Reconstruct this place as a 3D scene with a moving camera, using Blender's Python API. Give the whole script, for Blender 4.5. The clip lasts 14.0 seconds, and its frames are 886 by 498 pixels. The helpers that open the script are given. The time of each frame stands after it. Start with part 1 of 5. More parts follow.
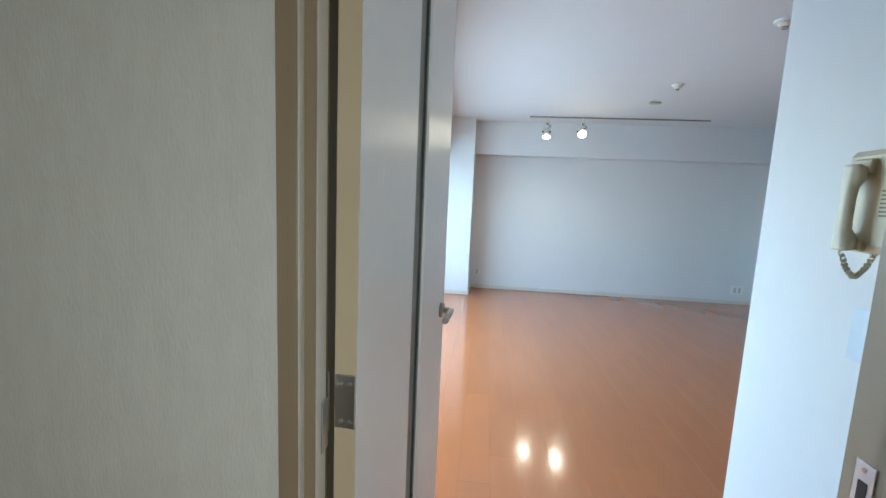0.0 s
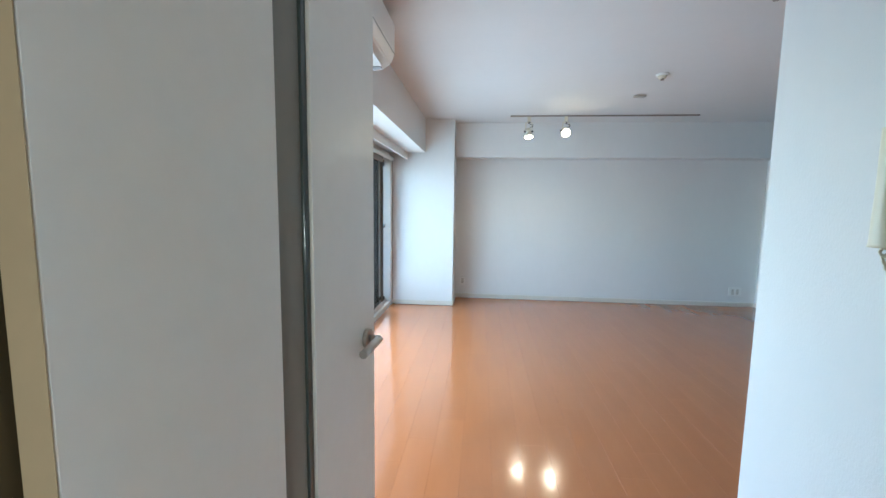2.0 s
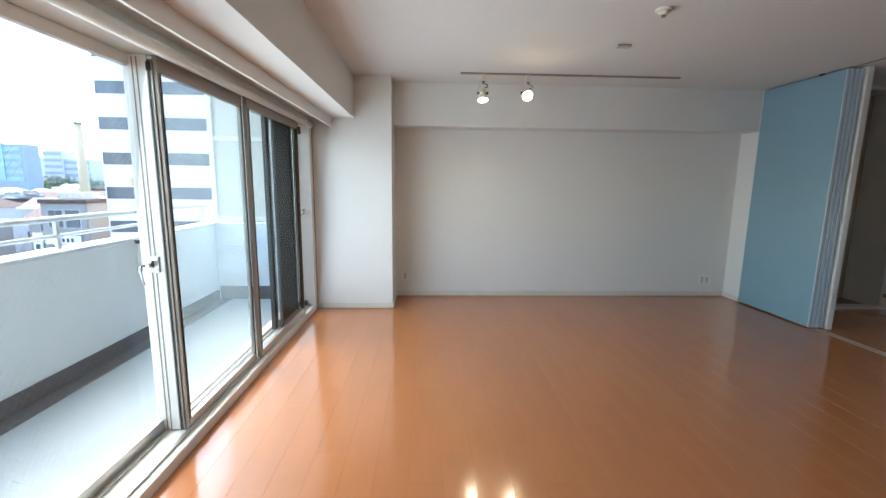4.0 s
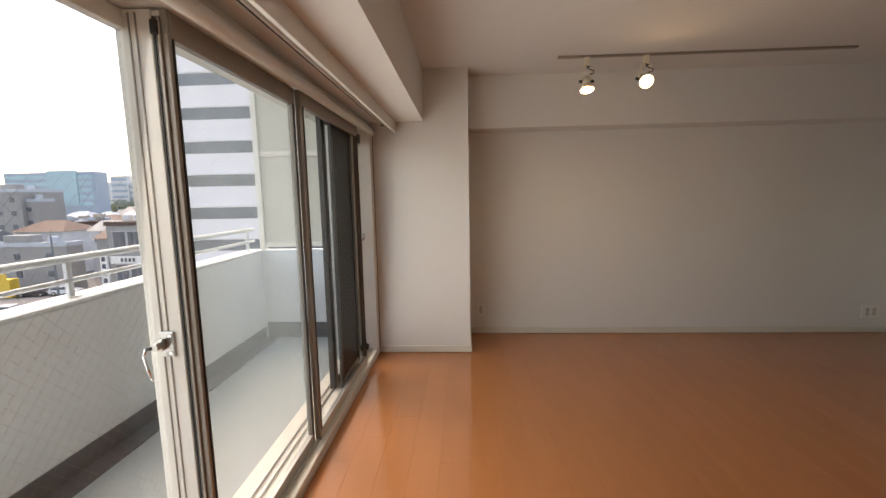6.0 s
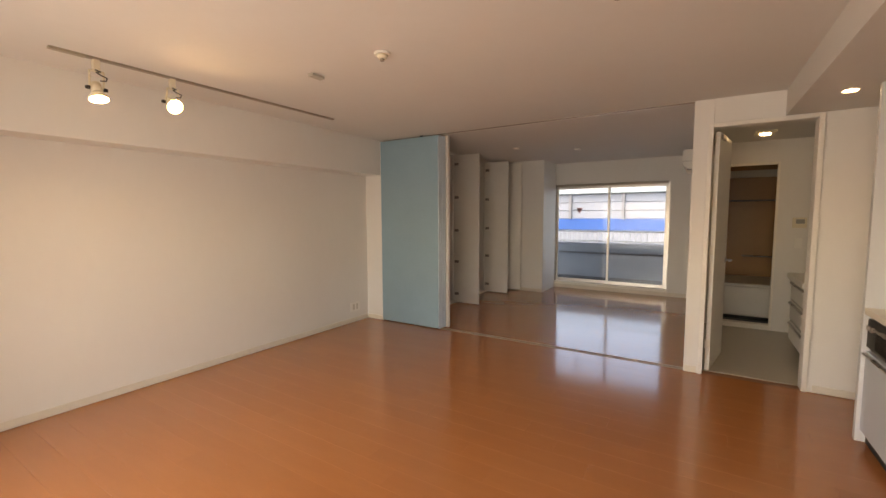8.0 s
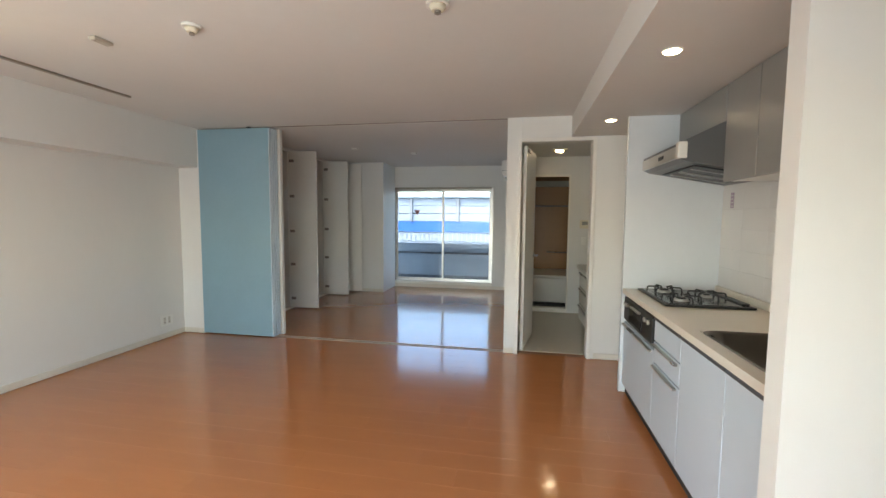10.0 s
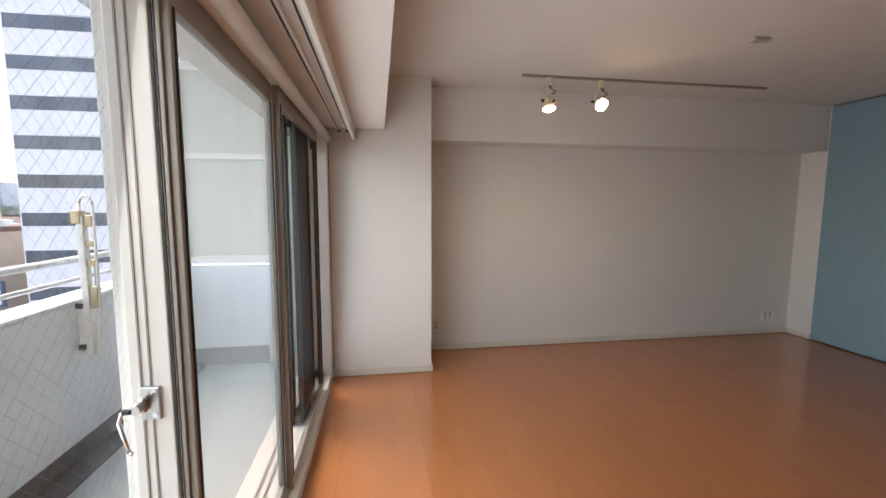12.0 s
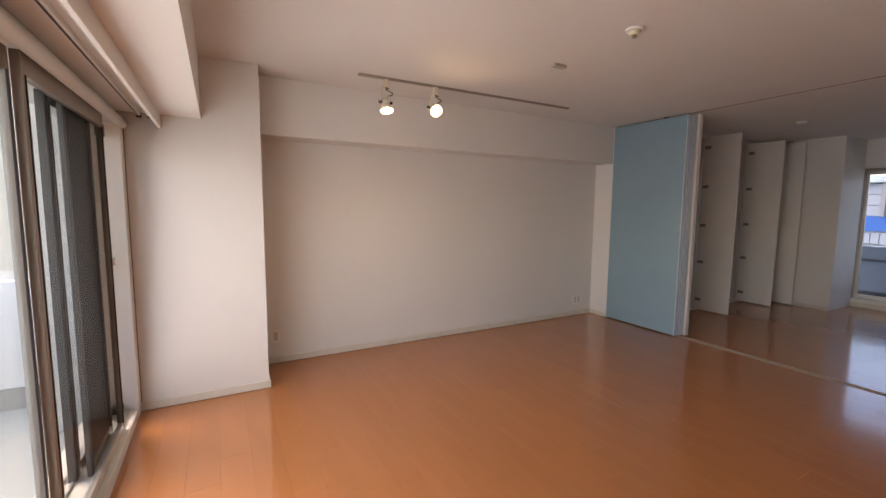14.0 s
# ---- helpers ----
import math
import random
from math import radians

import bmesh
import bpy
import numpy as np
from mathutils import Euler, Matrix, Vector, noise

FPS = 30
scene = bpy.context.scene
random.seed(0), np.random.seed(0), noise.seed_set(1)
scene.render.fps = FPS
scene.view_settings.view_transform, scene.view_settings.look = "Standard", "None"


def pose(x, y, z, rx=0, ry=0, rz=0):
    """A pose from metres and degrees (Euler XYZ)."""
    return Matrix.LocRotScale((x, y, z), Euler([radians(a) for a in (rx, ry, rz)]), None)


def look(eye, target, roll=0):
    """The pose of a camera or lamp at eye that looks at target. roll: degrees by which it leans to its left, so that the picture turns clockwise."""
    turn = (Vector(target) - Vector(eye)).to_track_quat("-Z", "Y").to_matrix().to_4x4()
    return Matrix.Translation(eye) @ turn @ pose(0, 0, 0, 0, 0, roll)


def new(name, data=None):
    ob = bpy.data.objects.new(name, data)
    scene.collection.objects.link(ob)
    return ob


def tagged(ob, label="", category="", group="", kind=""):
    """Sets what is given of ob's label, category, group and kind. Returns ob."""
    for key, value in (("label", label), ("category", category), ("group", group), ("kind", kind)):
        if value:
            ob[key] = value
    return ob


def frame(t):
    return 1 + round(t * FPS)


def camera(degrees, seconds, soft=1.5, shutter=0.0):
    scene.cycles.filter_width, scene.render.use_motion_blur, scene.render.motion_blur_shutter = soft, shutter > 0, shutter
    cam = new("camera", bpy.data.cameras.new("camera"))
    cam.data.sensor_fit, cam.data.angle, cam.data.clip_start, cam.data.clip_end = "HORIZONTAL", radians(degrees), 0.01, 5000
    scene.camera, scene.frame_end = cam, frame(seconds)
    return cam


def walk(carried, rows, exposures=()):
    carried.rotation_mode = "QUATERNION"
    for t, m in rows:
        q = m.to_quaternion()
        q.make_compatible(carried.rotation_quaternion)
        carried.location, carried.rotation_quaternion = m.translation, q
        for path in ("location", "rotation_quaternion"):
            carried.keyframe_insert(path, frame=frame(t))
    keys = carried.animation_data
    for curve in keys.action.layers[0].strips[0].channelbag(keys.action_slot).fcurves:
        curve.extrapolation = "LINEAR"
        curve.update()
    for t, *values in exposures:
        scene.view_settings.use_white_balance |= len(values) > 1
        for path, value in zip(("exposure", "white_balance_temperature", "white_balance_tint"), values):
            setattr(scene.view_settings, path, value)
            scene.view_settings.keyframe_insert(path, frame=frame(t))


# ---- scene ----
cam = camera(94.1, 14.0)
PATH = [
    (0, (0.94, -6.149, 1.354), (0.745, -4.175, 1.099), 2.5),
    (0.5, (1.013, -6.16, 1.351), (0.879, -4.181, 1.093), 2.3),
    (1, (1.066, -6.132, 1.351), (0.962, -4.152, 1.088), 1.7),
    (1.5, (1.097, -6.013, 1.352), (0.976, -4.033, 1.103), 1.2),
    (2, (1.110, -5.842, 1.331), (0.928, -3.862, 1.115), 0.8),
    (2.5, (1.124, -5.589, 1.337), (0.973, -3.613, 1.07), 0.8),
    (3, (1.118, -5.372, 1.335), (1.126, -3.395, 1.032), 0.8),
    (3.2, (1.12, -5.269, 1.327), (1.205, -3.296, 1.015), 0.8),
    (5.3, (0.957, -4.265, 1.363), (0.974, -2.288, 1.059), -1.0),
    (5.5, (0.893, -4.183, 1.354), (0.86, -2.205, 1.065), -1.2),
    (6, (0.704, -4.013, 1.367), (0.601, -2.032, 1.114), -1.1),
    (6.5, (0.583, -3.908, 1.37), (0.71, -1.925, 1.142), -0.9),
    (7, (0.516, -3.906, 1.373), (1.138, -2.015, 1.177), -1.0),
    (7.5, (0.487, -3.856, 1.439), (1.721, -2.295, 1.248), -0.3),
    (8, (0.552, -3.892, 1.429), (2.243, -2.837, 1.263), -0.2),
    (8.2, (0.564, -3.894, 1.409), (2.385, -3.081, 1.256), 0.2),
    (10.3, (0.565, -3.953, 1.404), (2.526, -3.591, 1.251), 0.5),
    (10.5, (0.573, -3.927, 1.416), (2.476, -3.335, 1.253), 0.9),
    (11, (0.512, -3.868, 1.416), (2.083, -2.645, 1.229), 1.0),
    (11.5, (0.414, -3.84, 1.401), (1.39, -2.107, 1.193), 0.7),
    (12, (0.323, -3.85, 1.392), (0.631, -1.885, 1.184), 0.2),
    (12.5, (0.259, -3.873, 1.391), (0.193, -1.884, 1.186), 0.0),
    (13, (0.263, -3.872, 1.39), (0.226, -1.883, 1.179), 0.1),
    (13.5, (0.331, -3.851, 1.393), (0.703, -1.897, 1.184), 0.2),
    (14, (0.453, -3.839, 1.402), (1.406, -2.092, 1.198), 0.5),
]
EXPOSURES = [(0.0, 3.35, 5150, -3), (0.5, 3.35, 5450, 0), (1.0, 3.4, 5250, -1), (2.0, 3.3, 5350, -3), (3.2, 3.15, 5650, -1), (5.3, 2.4, 8200, 14), (6.5, 2.0, 9200, 21), (7.5, 2.75, 8800, 26), (8.2, 3.2, 12000, 20), (10.3, 3.45, 7000, 5), (11.2, 3.3, 6600, 3), (12.0, 2.38, 7800, 17), (12.5, 1.95, 9400, 18), (13.1, 1.95, 9600, 19), (13.5, 2.05, 10600, 23), (14.0, 2.7, 8600, 25)]
walk(cam, [(t, look(eye, target, roll)) for t, eye, target, roll in PATH], EXPOSURES)

# ---- world, sun, window light ----
world = bpy.data.worlds.new("sky")
scene.world = world
world.use_nodes = True
wn = world.node_tree
sky = wn.nodes.new("ShaderNodeTexSky")
sky.sky_type = "NISHITA"
sky.sun_disc = False
sky.sun_elevation, sky.sun_rotation = radians(57), radians(-51)
sky.dust_density, sky.air_density, sky.ozone_density = 1.5, 1.0, 1.0
wn.links.new(sky.outputs[0], wn.nodes["Background"].inputs[0])
wn.nodes["Background"].inputs[1].default_value = 0.15


def lamp(name, kind, m, energy, colour, **settings):
    data = bpy.data.lights.new(name, kind)
    data.energy, data.color = energy, colour
    if kind == "SUN":
        data.angle = settings["angle"]
    elif kind == "AREA":
        data.shape, data.size, data.size_y = settings["shape"], settings["size"], settings["size_y"]
        data.spread = settings.get("spread", math.pi)
    else:
        data.spot_size, data.spot_blend, data.shadow_soft_size = settings["spot_size"], settings["spot_blend"], settings["shadow_soft_size"]
    ob = new(name, data)
    ob.matrix_world = m
    return ob


lamp("sun", "SUN", look((0, 0, 20), (5.0, -4.0, 10.0)), 1.05, (1.0, 0.98, 0.94), angle=radians(50))
lamp("balcony_window_light", "AREA", look((-0.30, -3.57, 0.98), (2.0, -3.57, 0.65)), 2.5, (0.76, 0.88, 1.0), shape="RECTANGLE", size=1.45, size_y=1.70, spread=radians(160))
lamp("balcony_window_light", "AREA", look((-0.02, -1.78, 0.97), (2.0, -1.78, 0.85)), 4.3, (0.76, 0.88, 1.0), shape="RECTANGLE", size=2.25, size_y=1.70, spread=radians(160))
lamp("bedroom_window_light", "AREA", look((8.75, -2.43, 1.05), (5.0, -2.43, 0.9)), 0.12, (0.74, 0.87, 1.0), shape="RECTANGLE", size=1.9, size_y=1.8)


# ---- materials ----
def material(name, colour, rough=0.5, metal=0.0, vary=0.06, scale=6.0, bump=0.0, bump_scale=200.0, stretch=(1, 1, 1), coat=0.0, spec=0.5, emit=None, object_vary=0.0, coords="Object"):
    m = bpy.data.materials.new(name)
    m.use_nodes = True
    nt = m.node_tree
    b = nt.nodes["Principled BSDF"]
    b.inputs["Roughness"].default_value = rough
    b.inputs["Metallic"].default_value = metal
    b.inputs["Specular IOR Level"].default_value = spec
    b.inputs["Coat Weight"].default_value = coat
    b.inputs["Coat Roughness"].default_value = 0.06
    co = nt.nodes.new("ShaderNodeTexCoord")
    mp = nt.nodes.new("ShaderNodeMapping")
    mp.inputs["Scale"].default_value = stretch
    nt.links.new(co.outputs[coords], mp.inputs[0])
    n1 = nt.nodes.new("ShaderNodeTexNoise")
    n1.inputs["Scale"].default_value, n1.inputs["Detail"].default_value = scale, 6
    n2 = nt.nodes.new("ShaderNodeTexNoise")
    n2.inputs["Scale"].default_value, n2.inputs["Detail"].default_value = scale * 9, 4
    nt.links.new(mp.outputs[0], n1.inputs[0])
    nt.links.new(mp.outputs[0], n2.inputs[0])
    mix = nt.nodes.new("ShaderNodeMath")
    mix.operation = "MULTIPLY_ADD"
    nt.links.new(n2.outputs[0], mix.inputs[0])
    mix.inputs[1].default_value = 0.5
    nt.links.new(n1.outputs[0], mix.inputs[2])
    ramp = nt.nodes.new("ShaderNodeMapRange")
    ramp.inputs[1].default_value, ramp.inputs[2].default_value = 0.45, 1.05
    ramp.inputs[3].default_value, ramp.inputs[4].default_value = 1 - vary, 1 + vary
    nt.links.new(mix.outputs[0], ramp.inputs[0])
    last = ramp.outputs[0]
    if object_vary:
        info = nt.nodes.new("ShaderNodeObjectInfo")
        r2 = nt.nodes.new("ShaderNodeMapRange")
        r2.inputs[3].default_value, r2.inputs[4].default_value = 1 - object_vary, 1 + object_vary
        nt.links.new(info.outputs["Random"], r2.inputs[0])
        mul = nt.nodes.new("ShaderNodeMath")
        mul.operation = "MULTIPLY"
        nt.links.new(last, mul.inputs[0])
        nt.links.new(r2.outputs[0], mul.inputs[1])
        last = mul.outputs[0]
    scl = nt.nodes.new("ShaderNodeVectorMath")
    scl.operation = "SCALE"
    scl.inputs[0].default_value = colour
    nt.links.new(last, scl.inputs["Scale"])
    nt.links.new(scl.outputs[0], b.inputs["Base Color"])
    rr = nt.nodes.new("ShaderNodeMapRange")
    rr.inputs[1].default_value, rr.inputs[2].default_value = 0.3, 0.7
    rr.inputs[3].default_value, rr.inputs[4].default_value = rough * 0.96, min(1, rough * 1.04)
    nt.links.new(n1.outputs[0], rr.inputs[0])
    nt.links.new(rr.outputs[0], b.inputs["Roughness"])
    if bump:
        n3 = nt.nodes.new("ShaderNodeTexNoise")
        n3.inputs["Scale"].default_value, n3.inputs["Detail"].default_value = bump_scale, 3
        nt.links.new(mp.outputs[0], n3.inputs[0])
        bp = nt.nodes.new("ShaderNodeBump")
        bp.inputs["Strength"].default_value, bp.inputs["Distance"].default_value = bump, 0.002
        nt.links.new(n3.outputs[0], bp.inputs["Height"])
        nt.links.new(bp.outputs[0], b.inputs["Normal"])
    if emit:
        b.inputs["Emission Color"].default_value = (*emit[0], 1)
        b.inputs["Emission Strength"].default_value = emit[1]
    return m


def glass(name, tint=(0.955, 0.965, 0.965), gloss=1.0):
    m = bpy.data.materials.new(name)
    m.use_nodes = True
    nt = m.node_tree
    nt.nodes.clear()
    out = nt.nodes.new("ShaderNodeOutputMaterial")
    mix = nt.nodes.new("ShaderNodeMixShader")
    tr = nt.nodes.new("ShaderNodeBsdfTransparent")
    tr.inputs[0].default_value = (*tint, 1)
    gl = nt.nodes.new("ShaderNodeBsdfGlossy")
    gl.inputs["Roughness"].default_value = 0.01
    lw = nt.nodes.new("ShaderNodeLayerWeight")
    lw.inputs[0].default_value = 0.5
    pw = nt.nodes.new("ShaderNodeMath")
    pw.operation, pw.inputs[1].default_value = "POWER", 5.0
    ma = nt.nodes.new("ShaderNodeMath")
    ma.operation, ma.inputs[1].default_value, ma.inputs[2].default_value = "MULTIPLY_ADD", 0.45 * gloss, 0.025
    nt.links.new(lw.outputs["Facing"], pw.inputs[0])
    nt.links.new(pw.outputs[0], ma.inputs[0])
    nt.links.new(ma.outputs[0], mix.inputs[0])
    nt.links.new(tr.outputs[0], mix.inputs[1])
    nt.links.new(gl.outputs[0], mix.inputs[2])
    nt.links.new(mix.outputs[0], out.inputs[0])
    return m


WALL = material("white_wallpaper", (0.74, 0.73, 0.70), 0.75, vary=0.02, scale=2, bump=0.25, bump_scale=260, stretch=(1, 1, 0.5))
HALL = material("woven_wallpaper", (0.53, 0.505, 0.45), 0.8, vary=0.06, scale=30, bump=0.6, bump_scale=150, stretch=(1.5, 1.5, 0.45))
CEIL = material("ceiling_paper", (0.70, 0.69, 0.67), 0.8, vary=0.02, scale=2, bump=0.2, bump_scale=240)
TRIM = material("ivory_trim", (0.76, 0.74, 0.69), 0.4, vary=0.03, scale=3)
WOOD = material("orange_flooring", (0.44, 0.165, 0.06), 0.15, vary=0.045, scale=3, stretch=(5, 0.7, 1), coat=0.4, object_vary=0.025, bump=0.02, bump_scale=30)
JOINT = material("joint_shadow", (0.22, 0.09, 0.035), 0.8)
BASE = material("beige_baseboard_vinyl", (0.68, 0.64, 0.56), 0.45, vary=0.04, scale=4)
DARKALU = material("dark_grey_sash_metal", (0.06, 0.065, 0.065), 0.4, vary=0.06, scale=10)
TRACKTAN = material("tan_floor_track", (0.50, 0.36, 0.25), 0.4, vary=0.05, scale=10)
DOORPAINT = material("white_door_laminate", (0.83, 0.81, 0.76), 0.38, vary=0.03, scale=3, bump=0.05, bump_scale=120)
BLUE = material("grey_blue_laminate", (0.23, 0.37, 0.44), 0.45, vary=0.04, scale=3)
BLUE_EDGE = material("pale_blue_edge", (0.55, 0.66, 0.74), 0.35, vary=0.03)
ALU = material("satin_aluminium", (0.62, 0.60, 0.56), 0.35, metal=0.7, vary=0.04, scale=20)
BRONZE = material("taupe_anodised_sash", (0.30, 0.26, 0.22), 0.4, metal=0.3, vary=0.05, scale=10)
SASH = material("cream_sash_paint", (0.82, 0.79, 0.72), 0.35, vary=0.03, scale=5)
RUBBER = material("black_gasket", (0.03, 0.03, 0.03), 0.6)
STEEL = material("brushed_steel", (0.55, 0.54, 0.52), 0.28, metal=1.0, vary=0.01, scale=3)
CHROME = material("chrome", (0.75, 0.75, 0.75), 0.1, metal=1.0)
GLASS = glass("window_glass")
# grey tint added to dim the bright view through the bedroom window
DIMMING = glass("grey_dimming_glass", (0.66, 0.72, 0.78))
# dusty pane: a thin pale film over clear glass
DUSTY = glass("dusty_window_glass")
dn = DUSTY.node_tree
ddf, dmx = dn.nodes.new("ShaderNodeBsdfTranslucent"), dn.nodes.new("ShaderNodeMixShader")
ddf.inputs[0].default_value = (0.60, 0.68, 0.65, 1)
dnz, dmr = dn.nodes.new("ShaderNodeTexNoise"), dn.nodes.new("ShaderNodeMapRange")
dnz.inputs["Scale"].default_value = 2.5
dmr.inputs[3].default_value, dmr.inputs[4].default_value = 0.05, 0.14
dco, dmp = dn.nodes.new("ShaderNodeTexCoord"), dn.nodes.new("ShaderNodeMapping")
dmp.inputs["Scale"].default_value = (1, 3.5, 0.3)
dn.links.new(dco.outputs["Object"], dmp.inputs[0])
dn.links.new(dmp.outputs[0], dnz.inputs[0])
dn.links.new(dnz.outputs[0], dmr.inputs[0])
dn.links.new(dmr.outputs[0], dmx.inputs[0])
dold = dn.nodes["Material Output"].inputs[0].links[0].from_socket
dn.links.new(dold, dmx.inputs[1])
dn.links.new(ddf.outputs[0], dmx.inputs[2])
dn.links.new(dmx.outputs[0], dn.nodes["Material Output"].inputs[0])
CONCRETE = material("painted_concrete", (0.80, 0.84, 0.86), 0.8, vary=0.06, scale=3, bump=0.3, bump_scale=60)
BALCONY = material("grey_balcony_sheet", (0.34, 0.40, 0.42), 0.5, vary=0.08, scale=4, bump=0.2, bump_scale=120)
DARKBAND = material("dark_waterproofing", (0.10, 0.11, 0.12), 0.6, vary=0.12, scale=8)
WHITE = material("white_plastic", (0.80, 0.79, 0.75), 0.35, vary=0.02)
BLACK = material("black_plastic", (0.02, 0.02, 0.02), 0.35)
KITCHEN = material("pale_blue_cabinet_laminate", (0.58, 0.65, 0.72), 0.4, vary=0.012, scale=2)
UPPER = material("grey_cabinet_laminate", (0.27, 0.27, 0.26), 0.35, vary=0.03, scale=3)
WORKTOP = material("cream_worktop", (0.76, 0.70, 0.60), 0.3, vary=0.01, scale=4)
PANELWHITE = material("glossy_kitchen_panel", (0.72, 0.75, 0.77), 0.18, vary=0.02, scale=3)
VINYL = material("beige_vinyl", (0.48, 0.44, 0.37), 0.3, vary=0.015, scale=3)


# ---- builders ----
def box(bm, x0, x1, y0, y1, z0, z1, bevel=0.0, m=None):
    ret = bmesh.ops.create_cube(bm, size=1)
    vs = ret["verts"]
    for v in vs:
        v.co = Vector(((x0 + x1) / 2 + v.co.x * (x1 - x0), (y0 + y1) / 2 + v.co.y * (y1 - y0), (z0 + z1) / 2 + v.co.z * (z1 - z0)))
    if bevel:
        es = list({e for v in vs for e in v.link_edges})
        ret = bmesh.ops.bevel(bm, geom=es, offset=bevel, segments=2, affect="EDGES", profile=0.5)
        vs = [v for v in ret["verts"]] or vs
    if m:
        bmesh.ops.transform(bm, matrix=m, verts=vs)
    return bm


def cyl(bm, p, q, r0, r1=None, seg=16, caps=True):
    p, q = Vector(p), Vector(q)
    d = q - p
    m = Matrix.Translation((p + q) / 2) @ d.to_track_quat("Z", "Y").to_matrix().to_4x4()
    bmesh.ops.create_cone(bm, cap_ends=caps, segments=seg, radius1=r0, radius2=r0 if r1 is None else r1, depth=d.length, matrix=m)
    return bm


def tube(bm, pts, r, seg=8):
    for a, b in zip(pts, pts[1:]):
        cyl(bm, a, b, r, seg=seg)
    for a in pts[1:-1]:
        bmesh.ops.create_uvsphere(bm, u_segments=seg, v_segments=6, radius=r, matrix=Matrix.Translation(a))
    return bm


def loft(bm, profile, a, b, axis="y"):
    """A closed profile of pairs, drawn along one axis from a to b."""
    put = {"y": lambda u, v, t: (u, t, v), "x": lambda u, v, t: (t, u, v), "z": lambda u, v, t: (u, v, t)}[axis]
    r0 = [bm.verts.new(put(u, v, a)) for u, v in profile]
    r1 = [bm.verts.new(put(u, v, b)) for u, v in profile]
    n = len(profile)
    for i in range(n):
        bm.faces.new((r0[i], r0[(i + 1) % n], r1[(i + 1) % n], r1[i]))
    bm.faces.new(r0[::-1])
    bm.faces.new(r1)
    bmesh.ops.recalc_face_normals(bm, faces=bm.faces)
    return bm


def B(*a, **k):
    return box(bmesh.new(), *a, **k)


def part(name, bm, mat, parent=None, label="", smooth=False):
    me = bpy.data.meshes.new(name)
    if smooth:
        for f in bm.faces:
            f.smooth = len(f.verts) == 4
    bm.to_mesh(me)
    bm.free()
    me.materials.append(mat)
    ob = new(name, me)
    if parent:
        ob.parent = parent
        ob.matrix_parent_inverse = parent.matrix_basis.inverted()
    return tagged(ob, label)


def struct(name, bm, mat, label=""):
    return tagged(part(name, bm, mat), label, name.split("_")[0], kind="structure")


def thing(name, at, label, category, group="", rz=0):
    ob = new(name)
    ob.empty_display_size = 0.1
    ob.matrix_basis = pose(*at, rz=rz)
    return tagged(ob, label, category, group)


# ---- structure: living room ----
H = 2.40
floor = struct("floor", B(-0.06, 8.6, -6.9, 0.0, -0.12, -0.006), JOINT, "glossy orange-brown wooden plank floor")
bm = B(-0.4, 4.9, -5.55, 0.2, H, H + 0.2)
box(bm, 4.9, 8.9, -3.95, 0.2, H, H + 0.2)
struct("ceiling", bm, CEIL, "plain white papered ceiling with track slot")
struct("wall_north", B(0.75, 4.81, 0.0, 0.2, 0, H), WALL, "plain white papered wall")
struct("wall_beam_north", B(0.752, 4.808, -0.255, -0.002, 1.955, H), WALL, "shallow white papered beam along wall")
struct("wall_column", B(-0.344, 0.75, -0.51, 0.2, 0, H), WALL, "white papered corner column with baseboard")
struct("wall_beam_west", B(-0.4, 0.378, -5.55, -0.512, 1.985, H), WALL, "deep white papered beam above the windows")
struct("wall_west", B(-0.36, 0.0, -5.55, -4.40, 0, 1.985), WALL, "white papered wall beside window")
# partition line
struct("wall_partition_stub", B(4.81, 4.99, -0.27, 0.2, 0, H), WALL, "short white wall beside sliding panels")
struct("wall_east", B(4.82, 4.94, -3.955, -3.81, 0, H), WALL, "narrow white wall pier beside door")
struct("wall_east_lintel", B(4.82, 4.94, -4.63, -3.957, 2.16, H), WALL)
struct("wall_east_south", B(4.82, 4.94, -5.55, -4.632, 0, H), WALL)
# kitchen side
struct("wall_south", B(1.86, 4.82, -5.60, -5.48, 0, H), WALL, "white wall behind kitchen")
struct("ceiling_soffit", B(1.86, 4.818, -5.478, -4.43, 2.20, H - 0.001), CEIL, "lowered white soffit above kitchen")
struct("wall_intercom", B(1.848, 1.931, -5.535, -4.687, 0, H - 0.001), WALL, "white papered wall with intercom")
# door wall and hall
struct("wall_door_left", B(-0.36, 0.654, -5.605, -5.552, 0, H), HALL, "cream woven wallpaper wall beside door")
# hall face right of the door, much darker than the left one
struct("wall_door_right", B(1.575, 1.92, -5.592, -5.537, 0, H), material("dark_tan_panel", (0.13, 0.082, 0.042), 0.5, vary=0.1, scale=4, stretch=(1, 1, 0.2)), "dark tan hall panel right of door")
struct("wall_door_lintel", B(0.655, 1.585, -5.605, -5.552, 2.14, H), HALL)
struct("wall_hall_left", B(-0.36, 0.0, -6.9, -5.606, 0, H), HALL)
# hall's right side, out of view, darker than its other walls
struct("wall_hall_right", B(1.60, 1.75, -6.9, -5.645, 0, H), material("tan_hall_side", (0.30, 0.21, 0.12), 0.5, vary=0.1, scale=4, stretch=(1, 1, 0.2)), "tan hall side wall, out of view")
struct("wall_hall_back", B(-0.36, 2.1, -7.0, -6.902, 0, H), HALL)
struct("ceiling_hall", B(-0.36, 2.1, -6.9, -5.552, H, H + 0.1), CEIL)
